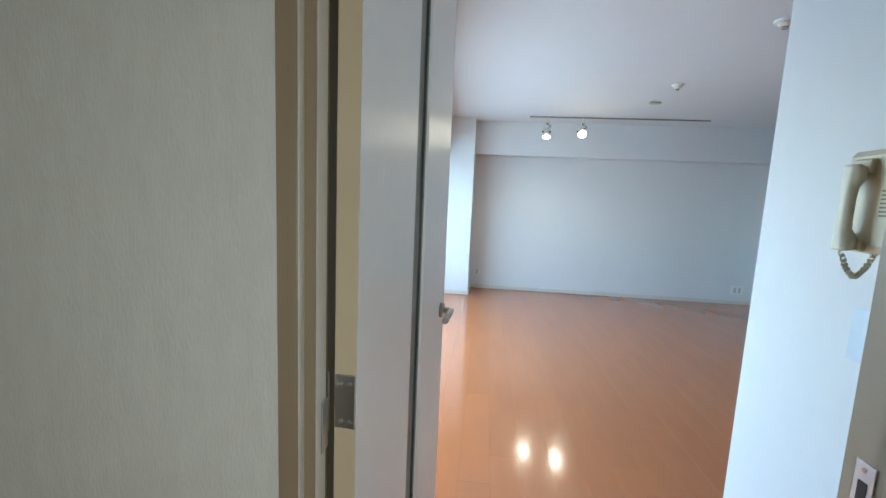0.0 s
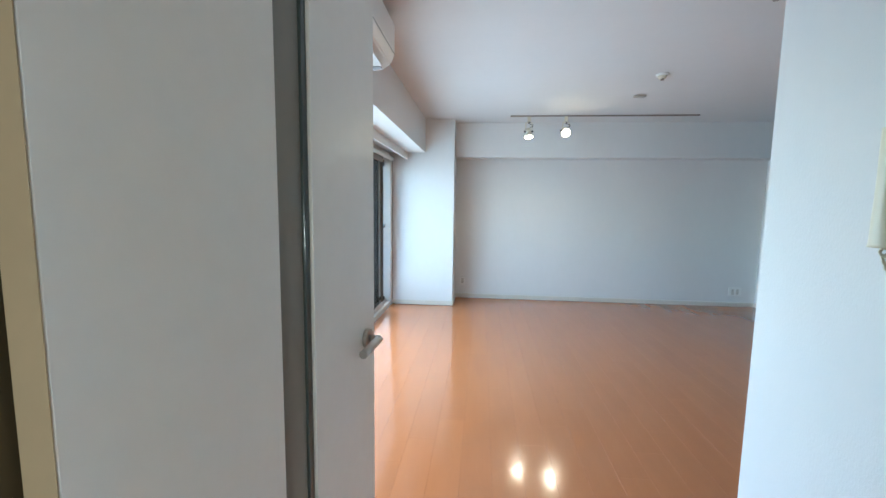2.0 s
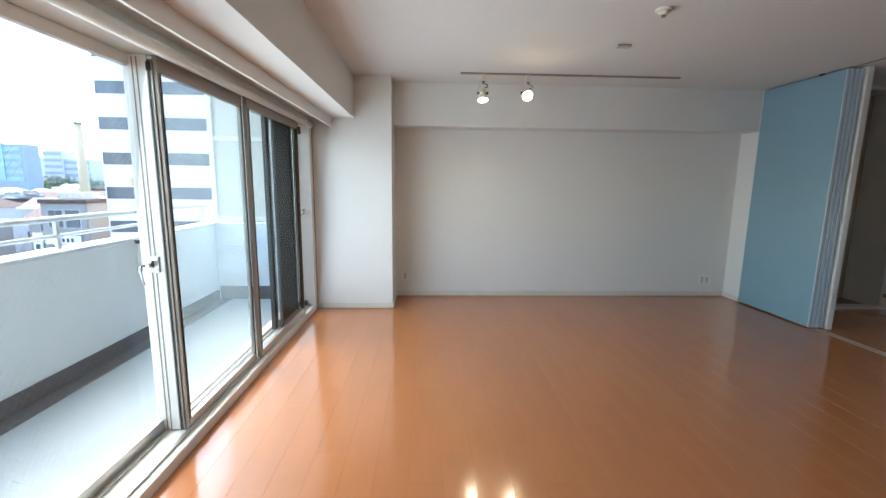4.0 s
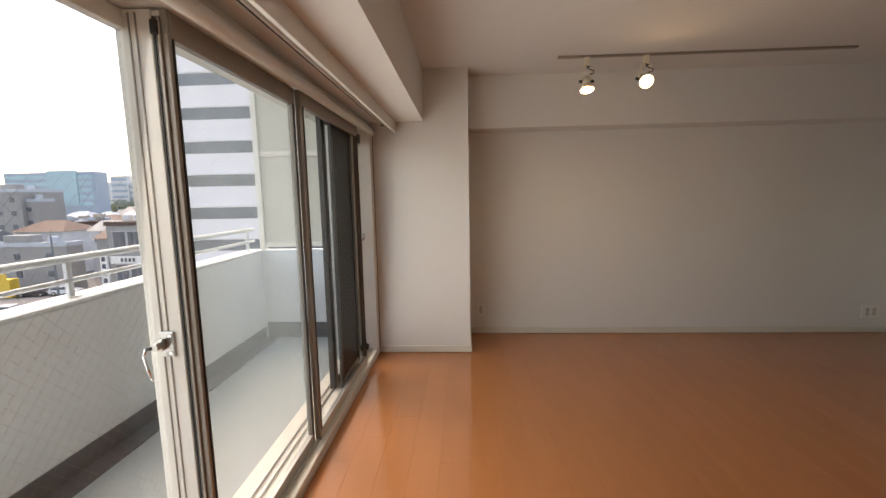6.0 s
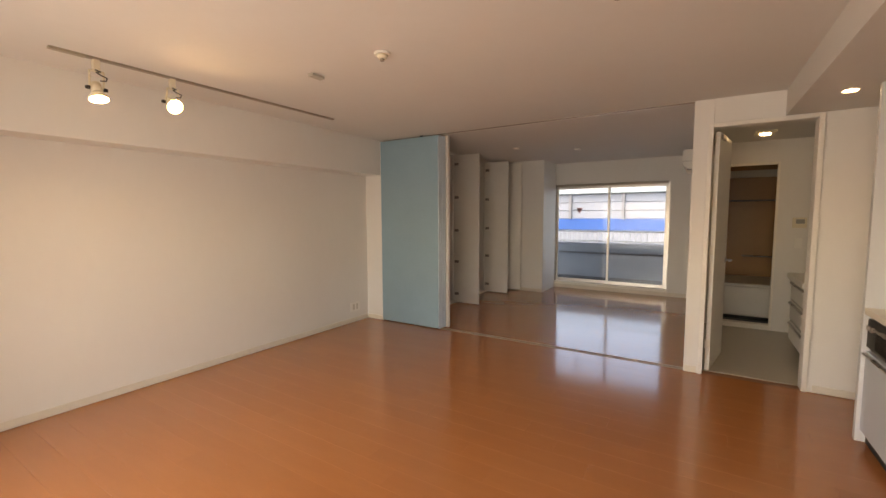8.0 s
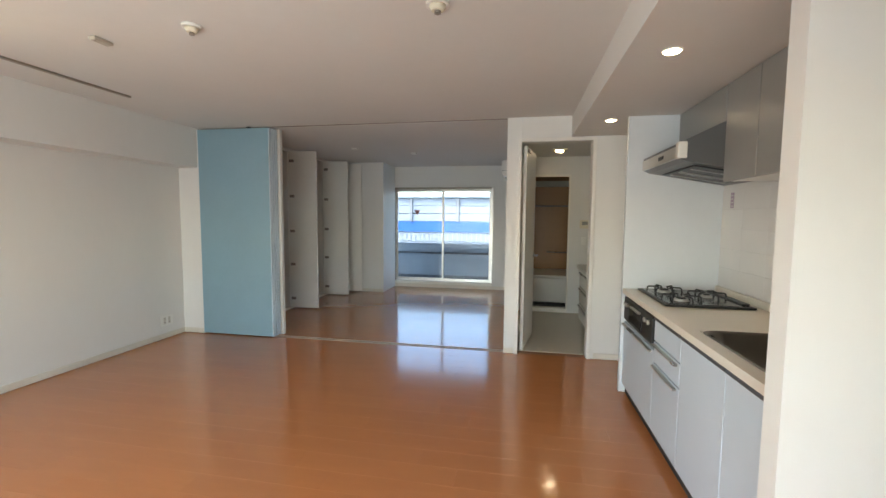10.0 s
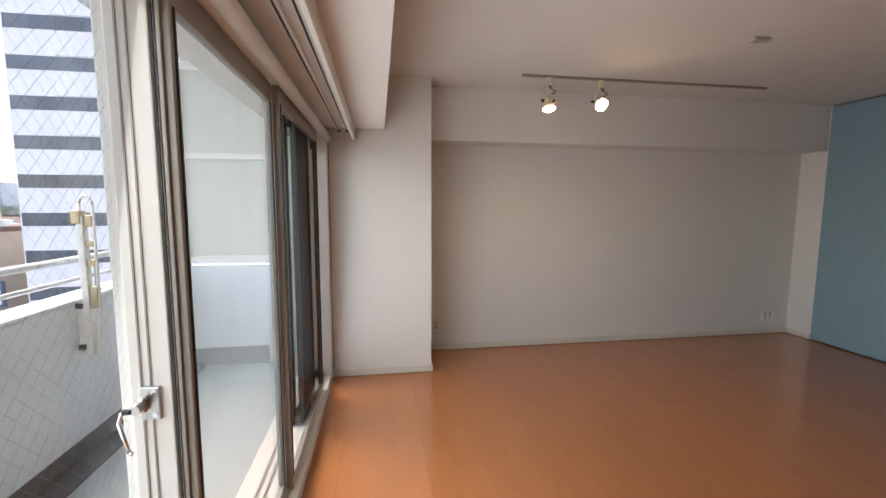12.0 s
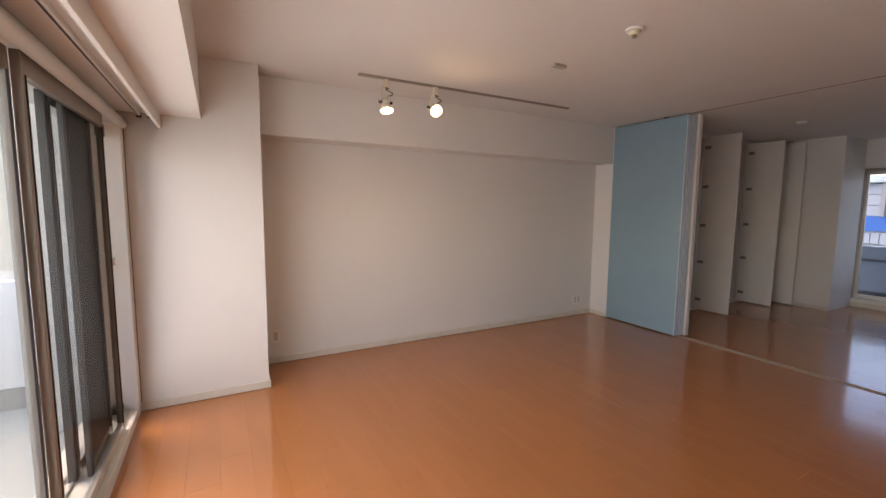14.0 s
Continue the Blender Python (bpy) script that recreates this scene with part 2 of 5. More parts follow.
# bedroom
struct("wall_bedroom_north", B(4.99, 8.8, 0.0, 0.2, 0, H), WALL)
struct("wall_bedroom_south", B(4.94, 8.8, -3.95, -3.85, 0, H), WALL)
bm = B(8.6, 8.8, -1.43, 0.0, 0, H)
box(bm, 8.6, 8.8, -3.85, -3.44, 0, H)
box(bm, 8.6, 8.8, -3.44, -1.43, 2.0, H)
box(bm, 8.6, 8.8, -3.44, -1.43, 0, 0.09)
struct("wall_bedroom_east", bm, WALL, "white wall round the bedroom window")
struct("wall_bedroom_pier", B(7.87, 8.598, -1.47, -0.001, 0, H - 0.001), WALL, "white wall pier beside bedroom window")
# washroom and bath
struct("floor_washroom", B(4.94, 6.87, -5.4, -3.952, -0.02, 0.0), VINYL, "shiny beige vinyl washroom floor")
struct("wall_washroom_south", B(4.94, 8.3, -5.5, -5.4, 0, H), WALL)
bm = B(6.87, 6.97, -4.13, -3.95, 0, H)
box(bm, 6.87, 6.97, -5.4, -4.66, 0, H)
box(bm, 6.87, 6.97, -4.66, -4.13, 2.02, H)
struct("wall_washroom_east", bm, WALL)
struct("ceiling_washroom", B(4.94, 8.3, -5.5, -3.951, 2.30, 2.38), CEIL)

# trims
bm = B(0.752, 4.808, -0.014, -0.001, 0.004, 0.06, 0.0015)
box(bm, 0.752, 4.808, -0.0165, -0.014, 0.046, 0.053)
struct("baseboard_north", bm, BASE, "slim ivory baseboard")
struct("baseboard_column", B(-0.045, 0.762, -0.522, -0.511, 0.004, 0.06, 0.0015), BASE)
struct("baseboard_column_side", B(0.751, 0.762, -0.51, -0.013, 0.004, 0.06, 0.0015), BASE)
struct("baseboard_stub", B(4.797, 4.809, -0.268, -0.013, 0.004, 0.06, 0.0015), BASE)
struct("baseboard_east", B(4.808, 4.819, -5.4, -4.70, 0.004, 0.06, 0.0015), BASE)
struct("baseboard_pier", B(4.808, 4.819, -3.91, -3.815, 0.004, 0.06, 0.0015), BASE)
struct("baseboard_bedroom", B(7.858, 7.869, -1.46, -0.6, 0.004, 0.06, 0.0015), BASE)
struct("baseboard_bedroom_window", B(8.586, 8.598, -3.84, -1.48, 0.002, 0.07, 0.003), BASE)
bm = B(4.80, 4.819, -3.955, -3.92, 0.001, 2.195, 0.003)
box(bm, 4.80, 4.819, -4.667, -4.632, 0.001, 2.195, 0.003)
box(bm, 4.80, 4.819, -4.632, -3.955, 2.162, 2.195, 0.003)
struct("trim_washroom_door", bm, TRIM, "slim ivory door casing")
struct("trim_partition_post", B(4.955, 5.01, -1.215, -1.165, 0.0, H - 0.002, 0.003), TRIM, "slim white partition end post")
struct("wall_closet_side", B(4.958, 5.008, -1.163, -0.272, 0, H - 0.002), WALL)
struct("trim_ceiling_track", B(4.845, 4.862, -3.808, -0.28, H - 0.006, H + 0.001), BRONZE, "thin dark ceiling track for sliding panels")
struct("trim_ceiling_strip", B(4.868, 4.905, -3.62, -1.22, H - 0.004, H + 0.001), TRIM)
struct("trim_floor_track", B(4.85, 4.862, -3.808, -0.28, -0.004, 0.003), TRACKTAN, "thin tan floor track")
struct("trim_floor_track_inner", B(4.898, 4.91, -3.808, -0.28, -0.004, 0.003), TRACKTAN)

# ---- balcony window ----
WZ0, WZ1 = 0.06, 1.90
win = tagged(part("window_1", B(-0.345, -0.06, -4.40, -0.515, -0.01, 0.055, 0.006), SASH), "wide cream sliding balcony window with wired glass", "window", kind="structure")
part("window_head", B(-0.345, -0.085, -4.40, -0.513, 1.905, 1.984), SASH, win)
bm = bmesh.new()
cyl(bm, (-0.055, -4.40, 1.905), (-0.055, -0.52, 1.905), 0.028, seg=20)
part("head_roll", bm, SASH, win, smooth=True)
part("window_jamb", B(-0.345, -0.055, -0.60, -0.513, 0.05, 1.90, 0.004), SASH, win)
part("window_jamb", B(-0.345, -0.07, -4.40, -4.34, 0.05, 1.90, 0.004), SASH, win)
part("jamb_line", B(-0.056, -0.049, -0.5165, -0.512, 0.06, 1.9), BRONZE, win)


def sash(y0, y1, x, depth, wl, wr, zt, zb, mat, name="sash", glass_label="", pane=None):
    """A glazed sash between two heights, stiles of width wl and wr."""
    x0, x1 = x - depth / 2, x + depth / 2
    s = part(name, B(x0, x1, y0, y0 + wl, WZ0, WZ1, 0.003), mat, win)
    part("stile", B(x0, x1, y1 - wr, y1, WZ0, WZ1, 0.003), mat, s)
    part("top_rail", B(x0 + 0.001, x1 - 0.001, y0 + wl, y1 - wr, WZ1 - zt, WZ1, 0.002), mat, s)
    part("bottom_rail", B(x0 + 0.001, x1 - 0.001, y0 + wl, y1 - wr, WZ0, WZ0 + zb, 0.002), ALU, s)
    g = part("pane", B(x - 0.003, x + 0.003, y0 + wl - 0.004, y1 - wr + 0.004, WZ0 + zb - 0.004, WZ1 - zt + 0.004), pane or GLASS, s, glass_label)
    g.visible_shadow = False
    bm = bmesh.new()
    for ya in (y0 + wl, y1 - wr - 0.006):
        box(bm, x1 - 0.002, x1 + 0.003, ya, ya + 0.006, WZ0 + zb, WZ1 - zt)
    part("gasket", bm, RUBBER, s)
    return s


left = sash(-4.33, -2.80, -0.255, 0.035, 0.06, 0.03, 0.05, 0.06, SASH, glass_label="clear pane with diamond wire inside")
# wires in the left pane
bm = bmesh.new()
gy0, gy1, gz0, gz1 = -4.27, -2.835, 0.12, 1.85
step, lean = 0.036, 0.90
k = gy0 - (gz1 - gz0) * lean
while k < gy1:
    for sgn in (1, -1):
        a0, b0 = (k, gz0), (k + (gz1 - gz0) * lean, gz1)
        t0 = max(0.0, (gy0 - a0[0]) / (b0[0] - a0[0]))
        t1 = min(1.0, (gy1 - a0[0]) / (b0[0] - a0[0]))
        if t1 > t0:
            p = [(-0.255, a0[0] + (b0[0] - a0[0]) * t, a0[1] + (b0[1] - a0[1]) * t) for t in (t0, t1)]
            if sgn < 0:
                p = [(x, y, gz0 + gz1 - z) for x, y, z in p]
            cyl(bm, p[0], p[1], 0.00026, seg=3, caps=False)
    k += step
part("wire_mesh", bm, BRONZE, left, "diamond wire mesh").visible_shadow = False

# thick meeting post with grooves and lock
bm = B(-0.248, -0.158, -2.838, -2.79, WZ0, WZ1, 0.004)
box(bm, -0.157, -0.136, -2.832, -2.795, WZ0, WZ1 - 0.005)
post = part("post", bm, SASH, win, "thick cream meeting post")
for gx in (-0.224, -0.204):
    part("groove", B(gx, gx + 0.004, -2.8405, -2.836, WZ0, WZ1 - 0.01), BRONZE, post)
for gx, w in ((-0.157, 0.005), (-0.148, 0.003)):
    part("gasket", B(gx, gx + w, -2.836, -2.831, WZ0, WZ1 - 0.02), RUBBER, post)
part("edge_strip", B(-0.144, -0.1345, -2.838, -2.826, WZ0, WZ1 - 0.02, 0.002), BRONZE, post)
lock = part("lock", B(-0.226, -0.182, -2.846, -2.838, 0.895, 0.975, 0.003), STEEL, post, "chrome cam latch with lever")
bm = B(-0.222, -0.206, -2.862, -2.845, 0.920, 0.955, 0.004)
cyl(bm, (-0.216, -2.85, 0.937), (-0.216, -2.885, 0.937), 0.011)
part("cam", bm, STEEL, lock, smooth=True)
part("cam_grip", B(-0.242, -0.222, -2.890, -2.878, 0.930, 0.942, 0.004), BLACK, lock)
part("lever", tube(bmesh.new(), [(-0.240, -2.885, 0.935), (-0.246, -2.89, 0.915), (-0.228, -2.892, 0.845), (-0.221, -2.892, 0.842)], 0.0045), CHROME, lock, smooth=True)
for z in (0.908, 0.962):
    part("screw", cyl(bmesh.new(), (-0.193, -2.845, z), (-0.193, -2.849, z), 0.006, seg=12), CHROME, lock)
part("roller_clip", B(-0.160, -0.140, -2.845, -2.80, 1.83, 1.87, 0.003), BLACK, post)

sash(-2.83, -1.958, -0.132, 0.03, 0.014, 0.022, 0.075, 0.05, BRONZE, glass_label="slightly dusty clear pane", pane=DUSTY)
sash(-1.950, -0.86, -0.105, 0.03, 0.022, 0.022, 0.075, 0.05, BRONZE, pane=glass("dull_window_glass", (0.86, 0.88, 0.88), 0.25))
s4 = sash(-1.30, -0.605, -0.215, 0.032, 0.01, 0.055, 0.05, 0.06, ALU)
part("stile", B(-0.232, -0.198, -1.352, -1.301, WZ0, WZ1, 0.003), DARKALU, s4)
part("stile", B(-0.198, -0.170, -1.20, -1.155, WZ0, WZ1, 0.003), DARKALU, s4)
part("crescent_lock", tube(bmesh.new(), [(-0.16, -0.64, 1.02), (-0.13, -0.64, 1.03), (-0.13, -0.63, 1.07)], 0.012), CHROME, s4, smooth=True)
part("top_guide", B(-0.16, -0.12, -0.70, -0.66, 1.80, 1.87, 0.004), BLACK, s4)
part("bottom_roller", B(-0.19, -0.13, -0.68, -0.61, 0.075, 0.12, 0.01), BLACK, s4)
MESHM = bpy.data.materials.new("dark_insect_mesh")
MESHM.use_nodes = True
mt = MESHM.node_tree
mtr, mmx = mt.nodes.new("ShaderNodeBsdfTransparent"), mt.nodes.new("ShaderNodeMixShader")
mt.nodes["Principled BSDF"].inputs["Base Color"].default_value = (0.03, 0.032, 0.035, 1)
mt.nodes["Principled BSDF"].inputs["Roughness"].default_value = 0.7
mmx.inputs[0].default_value = 0.90
mt.links.new(mtr.outputs[0], mmx.inputs[1])
mt.links.new(mt.nodes["Principled BSDF"].outputs[0], mmx.inputs[2])
mt.links.new(mmx.outputs[0], mt.nodes["Material Output"].inputs[0])
scn = part("insect_screen", B(-0.163, -0.143, -1.335, -1.300, WZ0, WZ1, 0.002), DARKALU, win, "dark insect screen in aluminium frame")
part("stile", B(-0.163, -0.143, -0.90, -0.875, WZ0, WZ1, 0.002), DARKALU, scn)
part("bottom_rail", B(-0.162, -0.144, -1.315, -0.90, WZ0, WZ0 + 0.05, 0.002), ALU, scn)
part("mesh", B(-0.154, -0.153, -1.316, -0.899, WZ0 + 0.045, WZ1), MESHM, scn)
bm = bmesh.new()
for x in (-0.105, -0.118, -0.215, -0.255):
    box(bm, x - 0.004, x + 0.004, -4.33, -0.602, 0.056, 0.068)
part("sill_rail", bm, ALU, win)

# curtain box and rails
struct("trim_curtain_board", B(0.132, 0.150, -5.5, -0.513, 1.897, 1.984, 0.002), TRIM, "ivory curtain box board under beam")
rail = thing("curtain_rail", (0.06, -2.9, 1.97), "double white curtain rail fixed under beam", "curtain rail")
for x in (0.035, 0.095):
    bm = B(x - 0.012, x + 0.012, -5.3, -0.53, 1.962, 1.984, 0.003)
    rr = part("track", bm, WHITE, rail)
    part("slot", B(x - 0.004, x + 0.004, -5.29, -0.54, 1.9605, 1.963), BLACK, rr)
    part("end_cap", B(x - 0.014, x + 0.014, -0.545, -0.516, 1.955, 1.984, 0.003), BLACK, rr)

# ---- balcony ----
struct("floor_balcony", B(-1.62, -0.345, -6.0, 0.22, -0.2, -0.07), BALCONY, "pale grey sheet balcony floor")
par = struct("wall_parapet", B(-1.58, -1.385, -6.0, 0.22, -0.07, 0.83, 0.012), CONCRETE, "white painted concrete balcony parapet")
part("coping", B(-1.582, -1.383, -6.0, 0.22, 0.831, 0.852, 0.006), CONCRETE, par)
part("skirting", B(-1.384, -1.374, -6.0, 0.08, -0.07, 0.045), DARKBAND, par, "dark waterproof skirting")
struct("floor_gutter", B(-1.374, -1.24, -6.0, 0.08, -0.071, -0.064), DARKBAND, "dark balcony gutter strip")
end = struct("wall_balcony_end", B(-1.384, -0.36, 0.10, 0.22, -0.07, 0.85), CONCRETE, "white balcony end wall")
part("skirting", B(-1.37, -0.7, 0.09, 0.099, -0.07, 0.09), DARKBAND, end)
struct("ceiling_balcony", B(-1.58, -0.345, -6.0, 0.4, 2.70, 2.9), CONCRETE, "white concrete balcony slab above")
RAIL = material("white_rail_paint", (0.66, 0.70, 0.72), 0.4, vary=0.05, scale=8)
rl = thing("balcony_railing", (-1.48, -2.5, 0.852), "white painted double pipe railing on parapet", "railing")
for z, r in ((1.065, 0.021), (0.945, 0.014)):
    bm = bmesh.new()
    cyl(bm, (-1.48, -6.0, z), (-1.48, 0.15, z), r, seg=14)
    part("pipe", bm, RAIL, rl, smooth=True)
for y in (-4.76, -3.80, -2.84, -1.88, -0.93, 0.02):
    bm = B(-1.492, -1.468, y - 0.016, y + 0.016, 0.852, 1.062, 0.003)
    pst = part("post", bm, RAIL, rl)
    part("base_plate", B(-1.515, -1.445, y - 0.035, y + 0.035, 0.8525, 0.858), ALU, pst)
# screen between balconies
FROST = material("frosted_board", (0.60, 0.60, 0.54), 0.4, vary=0.04, scale=2)
fn = FROST.node_tree
ftl, fmx = fn.nodes.new("ShaderNodeBsdfTranslucent"), fn.nodes.new("ShaderNodeMixShader")
ftl.inputs[0].default_value = (0.82, 0.81, 0.75, 1)
fmx.inputs[0].default_value = 0.30
fn.links.new(fn.nodes["Principled BSDF"].outputs[0], fmx.inputs[1])
fn.links.new(ftl.outputs[0], fmx.inputs[2])
fn.links.new(fmx.outputs[0], fn.nodes["Material Output"].inputs[0])
scr = thing("balcony_screen", (-1.0, 0.16, 0.85), "cream framed frosted screen above balcony end wall", "screen")
for x in (-1.41, -0.575):
    part("post", B(x, x + 0.055, 0.13, 0.19, 0.85, 2.70, 0.003), SASH, scr)
for z in (0.88, 1.80, 2.55):
    part("crossbar", B(-1.355, -0.575, 0.135, 0.185, z, z + 0.05, 0.003), SASH, scr)
for z0, z1 in ((0.93, 1.80), (1.85, 2.55)):
    part("board", B(-1.355, -0.575, 0.155, 0.165, z0, z1), FROST, scr)
# drying pole bracket
BRASS = material("aged_brass", (0.55, 0.44, 0.27), 0.4, metal=0.6, vary=0.1, scale=15)
br = thing("drying_pole_bracket", (-1.37, -1.22, 0.9), "aluminium laundry pole bracket with brass holder on parapet", "bracket")
part("back_plate", B(-1.385, -1.355, -1.25, -1.20, 0.56, 0.83, 0.004), SASH, br)
part("mast", B(-1.355, -1.318, -1.25, -1.205, 0.52, 1.33, 0.005), SASH, br)
bm = tube(bmesh.new(), [(-1.31, -1.228, 0.52), (-1.275, -1.228, 0.80), (-1.275, -1.228, 1.40), (-1.288, -1.228, 1.43), (-1.31, -1.228, 1.44), (-1.332, -1.228, 1.43), (-1.342, -1.228, 1.40), (-1.342, -1.228, 1.30)], 0.008)
part("arm", bm, SASH, br, smooth=True)
for z, w in ((1.30, 0.07), (1.17, 0.035), (1.06, 0.04), (0.86, 0.13)):
    part("holder", B(-1.317, -1.278, -1.24, -1.215, z - w / 2, z + w / 2, 0.006), BRASS, br)
part("cap", B(-1.372, -1.328, -1.258, -1.198, 1.285, 1.36, 0.006), BRASS, br)
part("clamp", B(-1.39, -1.35, -1.26, -1.19, 0.80, 0.835, 0.004), BLACK, br)
part("clamp", B(-1.39, -1.35, -1.26, -1.19, 0.56, 0.59, 0.004), BLACK, br)
# white tiled outer pier, seen at the window's end
TILE = material("white_facade_tile", (0.70, 0.69, 0.66), 0.35, vary=0.05, scale=8, object_vary=0.05)
pier = struct("wall_outer_pier", B(-0.52, -0.345, -0.44, 0.09, -0.07, 2.70), CONCRETE, "white tiled outer pier")

# ---- entry door ----
FRAME = material("beige_door_frame", (0.66, 0.60, 0.49), 0.42, vary=0.03, scale=3)
# tan of the hall-facing strips; on the rebate it paints in the shade
TAN_SHADE = material("tan_shade_strip", (0.24, 0.175, 0.105), 0.45, vary=0.05, scale=3, stretch=(1, 1, 0.2))
frm = tagged(part("door_1", B(0.655, 0.705, -5.590, -5.500, 0, 2.15, 0.002), FRAME), "beige door frame with white door standing open", "door", kind="structure")
part("frame_step", B(0.656, 0.687, -5.609, -5.5905, 0, 2.16, 0.002), FRAME, frm)
part("frame_casing", B(0.6565, 0.6865, -5.612, -5.6092, 0, 2.18, 0.001), TAN_SHADE, frm, "tan casing strip")
# rebate face in shade, drawn as a darker strip
part("rebate_shade", B(0.6875, 0.7045, -5.5925, -5.5902, 0, 2.15), TAN_SHADE, frm, "rebate face with its shade put into a tan strip")
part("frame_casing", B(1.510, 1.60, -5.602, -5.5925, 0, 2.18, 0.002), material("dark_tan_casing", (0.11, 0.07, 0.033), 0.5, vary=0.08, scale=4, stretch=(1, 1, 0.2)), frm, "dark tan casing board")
part("jamb_gasket", B(0.7052, 0.7068, -5.553, -5.502, 0, 2.118), material("dark_brown_gasket", (0.10, 0.075, 0.035), 0.6), frm, "dark brown gasket strip")
# the frame's beige darkened: shade of the right side put into the colour
FRAME_SHADE = material("beige_frame_in_shade", (0.46, 0.40, 0.30), 0.42, vary=0.03, scale=3)
part("frame_right", B(1.530, 1.575, -5.592, -5.472, 0, 2.15, 0.003), FRAME_SHADE, frm)
part("frame_stop", B(1.518, 1.5295, -5.592, -5.552, 0, 2.13, 0.003), FRAME_SHADE, frm)
part("frame_head", B(0.703, 1.543, -5.60, -5.500, 2.12, 2.15, 0.003), FRAME, frm)
sp = part("strike_plate", B(1.5275, 1.5298, -5.53, -5.497, 0.885, 0.985, 0.001), STEEL, frm, "steel strike plate")
part("strike_hole", B(1.5265, 1.5276, -5.521, -5.506, 0.915, 0.955), BLACK, sp)
for z in (0.897, 0.973):
    part("screw", cyl(bmesh.new(), (1.5279, -5.513, z), (1.5260, -5.513, z), 0.004, seg=10), CHROME, sp)

LEAF = 0.842
leaf = thing("entry_door_leaf", (0.733, -5.54, 0), "white flush door standing open with narrow slit", "door", rz=90 - 3.9)
S0, S1 = 0.358, 0.478
bm = B(0, S0, -0.018, 0.018, 0.01, 2.11, 0.002)
box(bm, S1, LEAF, -0.018, 0.018, 0.01, 2.11, 0.002)
box(bm, S0, S1, -0.018, 0.018, 1.845, 2.11)
box(bm, S0, S1, -0.018, 0.018, 0.01, 0.20)


def local(bm, parent):
    bmesh.ops.transform(bm, matrix=parent.matrix_basis, verts=bm.verts)
    return bm


part("panel", local(bm, leaf), DOORPAINT, leaf)
SLIT = material("dark_slit_glass", (0.06, 0.075, 0.07), 0.12, vary=0.05)
# back of the slit darkened, the recess's shade put into its colour
RECESS_SHADE = material("slit_recess_shade", (0.23, 0.215, 0.18), 0.5, vary=0.04)
part("slit_glass", local(B(S0, S1, -0.006, -0.001, 0.20, 1.845), leaf), RECESS_SHADE, leaf)
part("slit_bead", local(B(S1 - 0.022, S1 - 0.002, -0.012, -0.005, 0.20, 1.845, 0.002), leaf), SLIT, leaf, "dark metal glazing bead")
for z in (0.5, 0.95, 1.35, 1.75):
    part("bead_screw", local(cyl(bmesh.new(), (S1 - 0.014, -0.0135, z), (S1 - 0.014, -0.011, z), 0.003, seg=8), leaf), BLACK, leaf)
part("edge_band", local(B(-0.0015, -0.0002, -0.018, 0.018, 0.01, 2.11), leaf), material("tan_edge_band", (0.50, 0.40, 0.26), 0.5, vary=0.05), leaf, "tan edge band")
for z in (0.30, 1.02, 1.80):
    hg = part("hinge", local(B(-0.004, -0.0016, -0.017, 0.0165, z - 0.045, z + 0.045, 0.001), leaf), STEEL, leaf, "steel butt hinge")
    bm = cyl(bmesh.new(), (0.704, -5.545, z - 0.05), (0.704, -5.545, z + 0.05), 0.004, seg=12)
    part("hinge_pin", bm, BRONZE, hg, smooth=True)
    part("hinge_plate", B(0.7055, 0.7075, -5.572, -5.548, z - 0.075, z + 0.01, 0.001), STEEL, hg)
    for dy in (-0.009, 0.006):
        for dz in (-0.032, 0.032):
            part("screw", local(cyl(bmesh.new(), (-0.0042, dy, z + dz), (-0.0055, dy, z + dz), 0.0035, seg=8), leaf), BRONZE, hg)
NICKEL = material("satin_nickel", (0.50, 0.47, 0.43), 0.3, metal=1.0, vary=0.05, scale=30)
hd = part("lever_handle", local(cyl(bmesh.new(), (LEAF - 0.072, -0.0175, 0.965), (LEAF - 0.072, -0.030, 0.965), 0.026, seg=28), leaf), NICKEL, leaf, "satin nickel lever handle", smooth=True)
bm = tube(bmesh.new(), [(LEAF - 0.072, -0.028, 0.965), (LEAF - 0.072, -0.054, 0.965), (LEAF - 0.075, -0.056, 0.965), (LEAF - 0.195, -0.056, 0.965)], 0.0105, seg=16)
part("lever", local(bm, leaf), NICKEL, hd, smooth=True)
bm = cyl(bmesh.new(), (LEAF - 0.062, 0.0175, 0.965), (LEAF - 0.062, 0.030, 0.965), 0.026, seg=28)
tube(bm, [(LEAF - 0.062, 0.028, 0.965), (LEAF - 0.062, 0.060, 0.965), (LEAF - 0.185, 0.060, 0.965)], 0.0105, seg=16)
part("inner_lever", local(bm, leaf), NICKEL, hd, smooth=True)
part("latch_bolt", local(B(LEAF - 0.001, LEAF + 0.010, -0.006, 0.006, 0.95, 0.975, 0.003), leaf), STEEL, hd)

# ---- intercom ----
CREAM = material("aged_cream_plastic", (0.66, 0.58, 0.38), 0.35, vary=0.04, scale=6)
CREAM2 = material("aged_cream_handset", (0.74, 0.68, 0.50), 0.3, vary=0.03, scale=6)
ic = thing("intercom_phone", (1.8, -5.19, 1.42), "aged cream wall intercom with corded handset", "intercom")
bm = loft(bmesh.new(), [(1.799, 1.265), (1.765, 1.265), (1.746, 1.285), (1.746, 1.485), (1.756, 1.498), (1.799, 1.498)], -5.255, -5.120, "y")
body = part("body", bm, CREAM, ic)
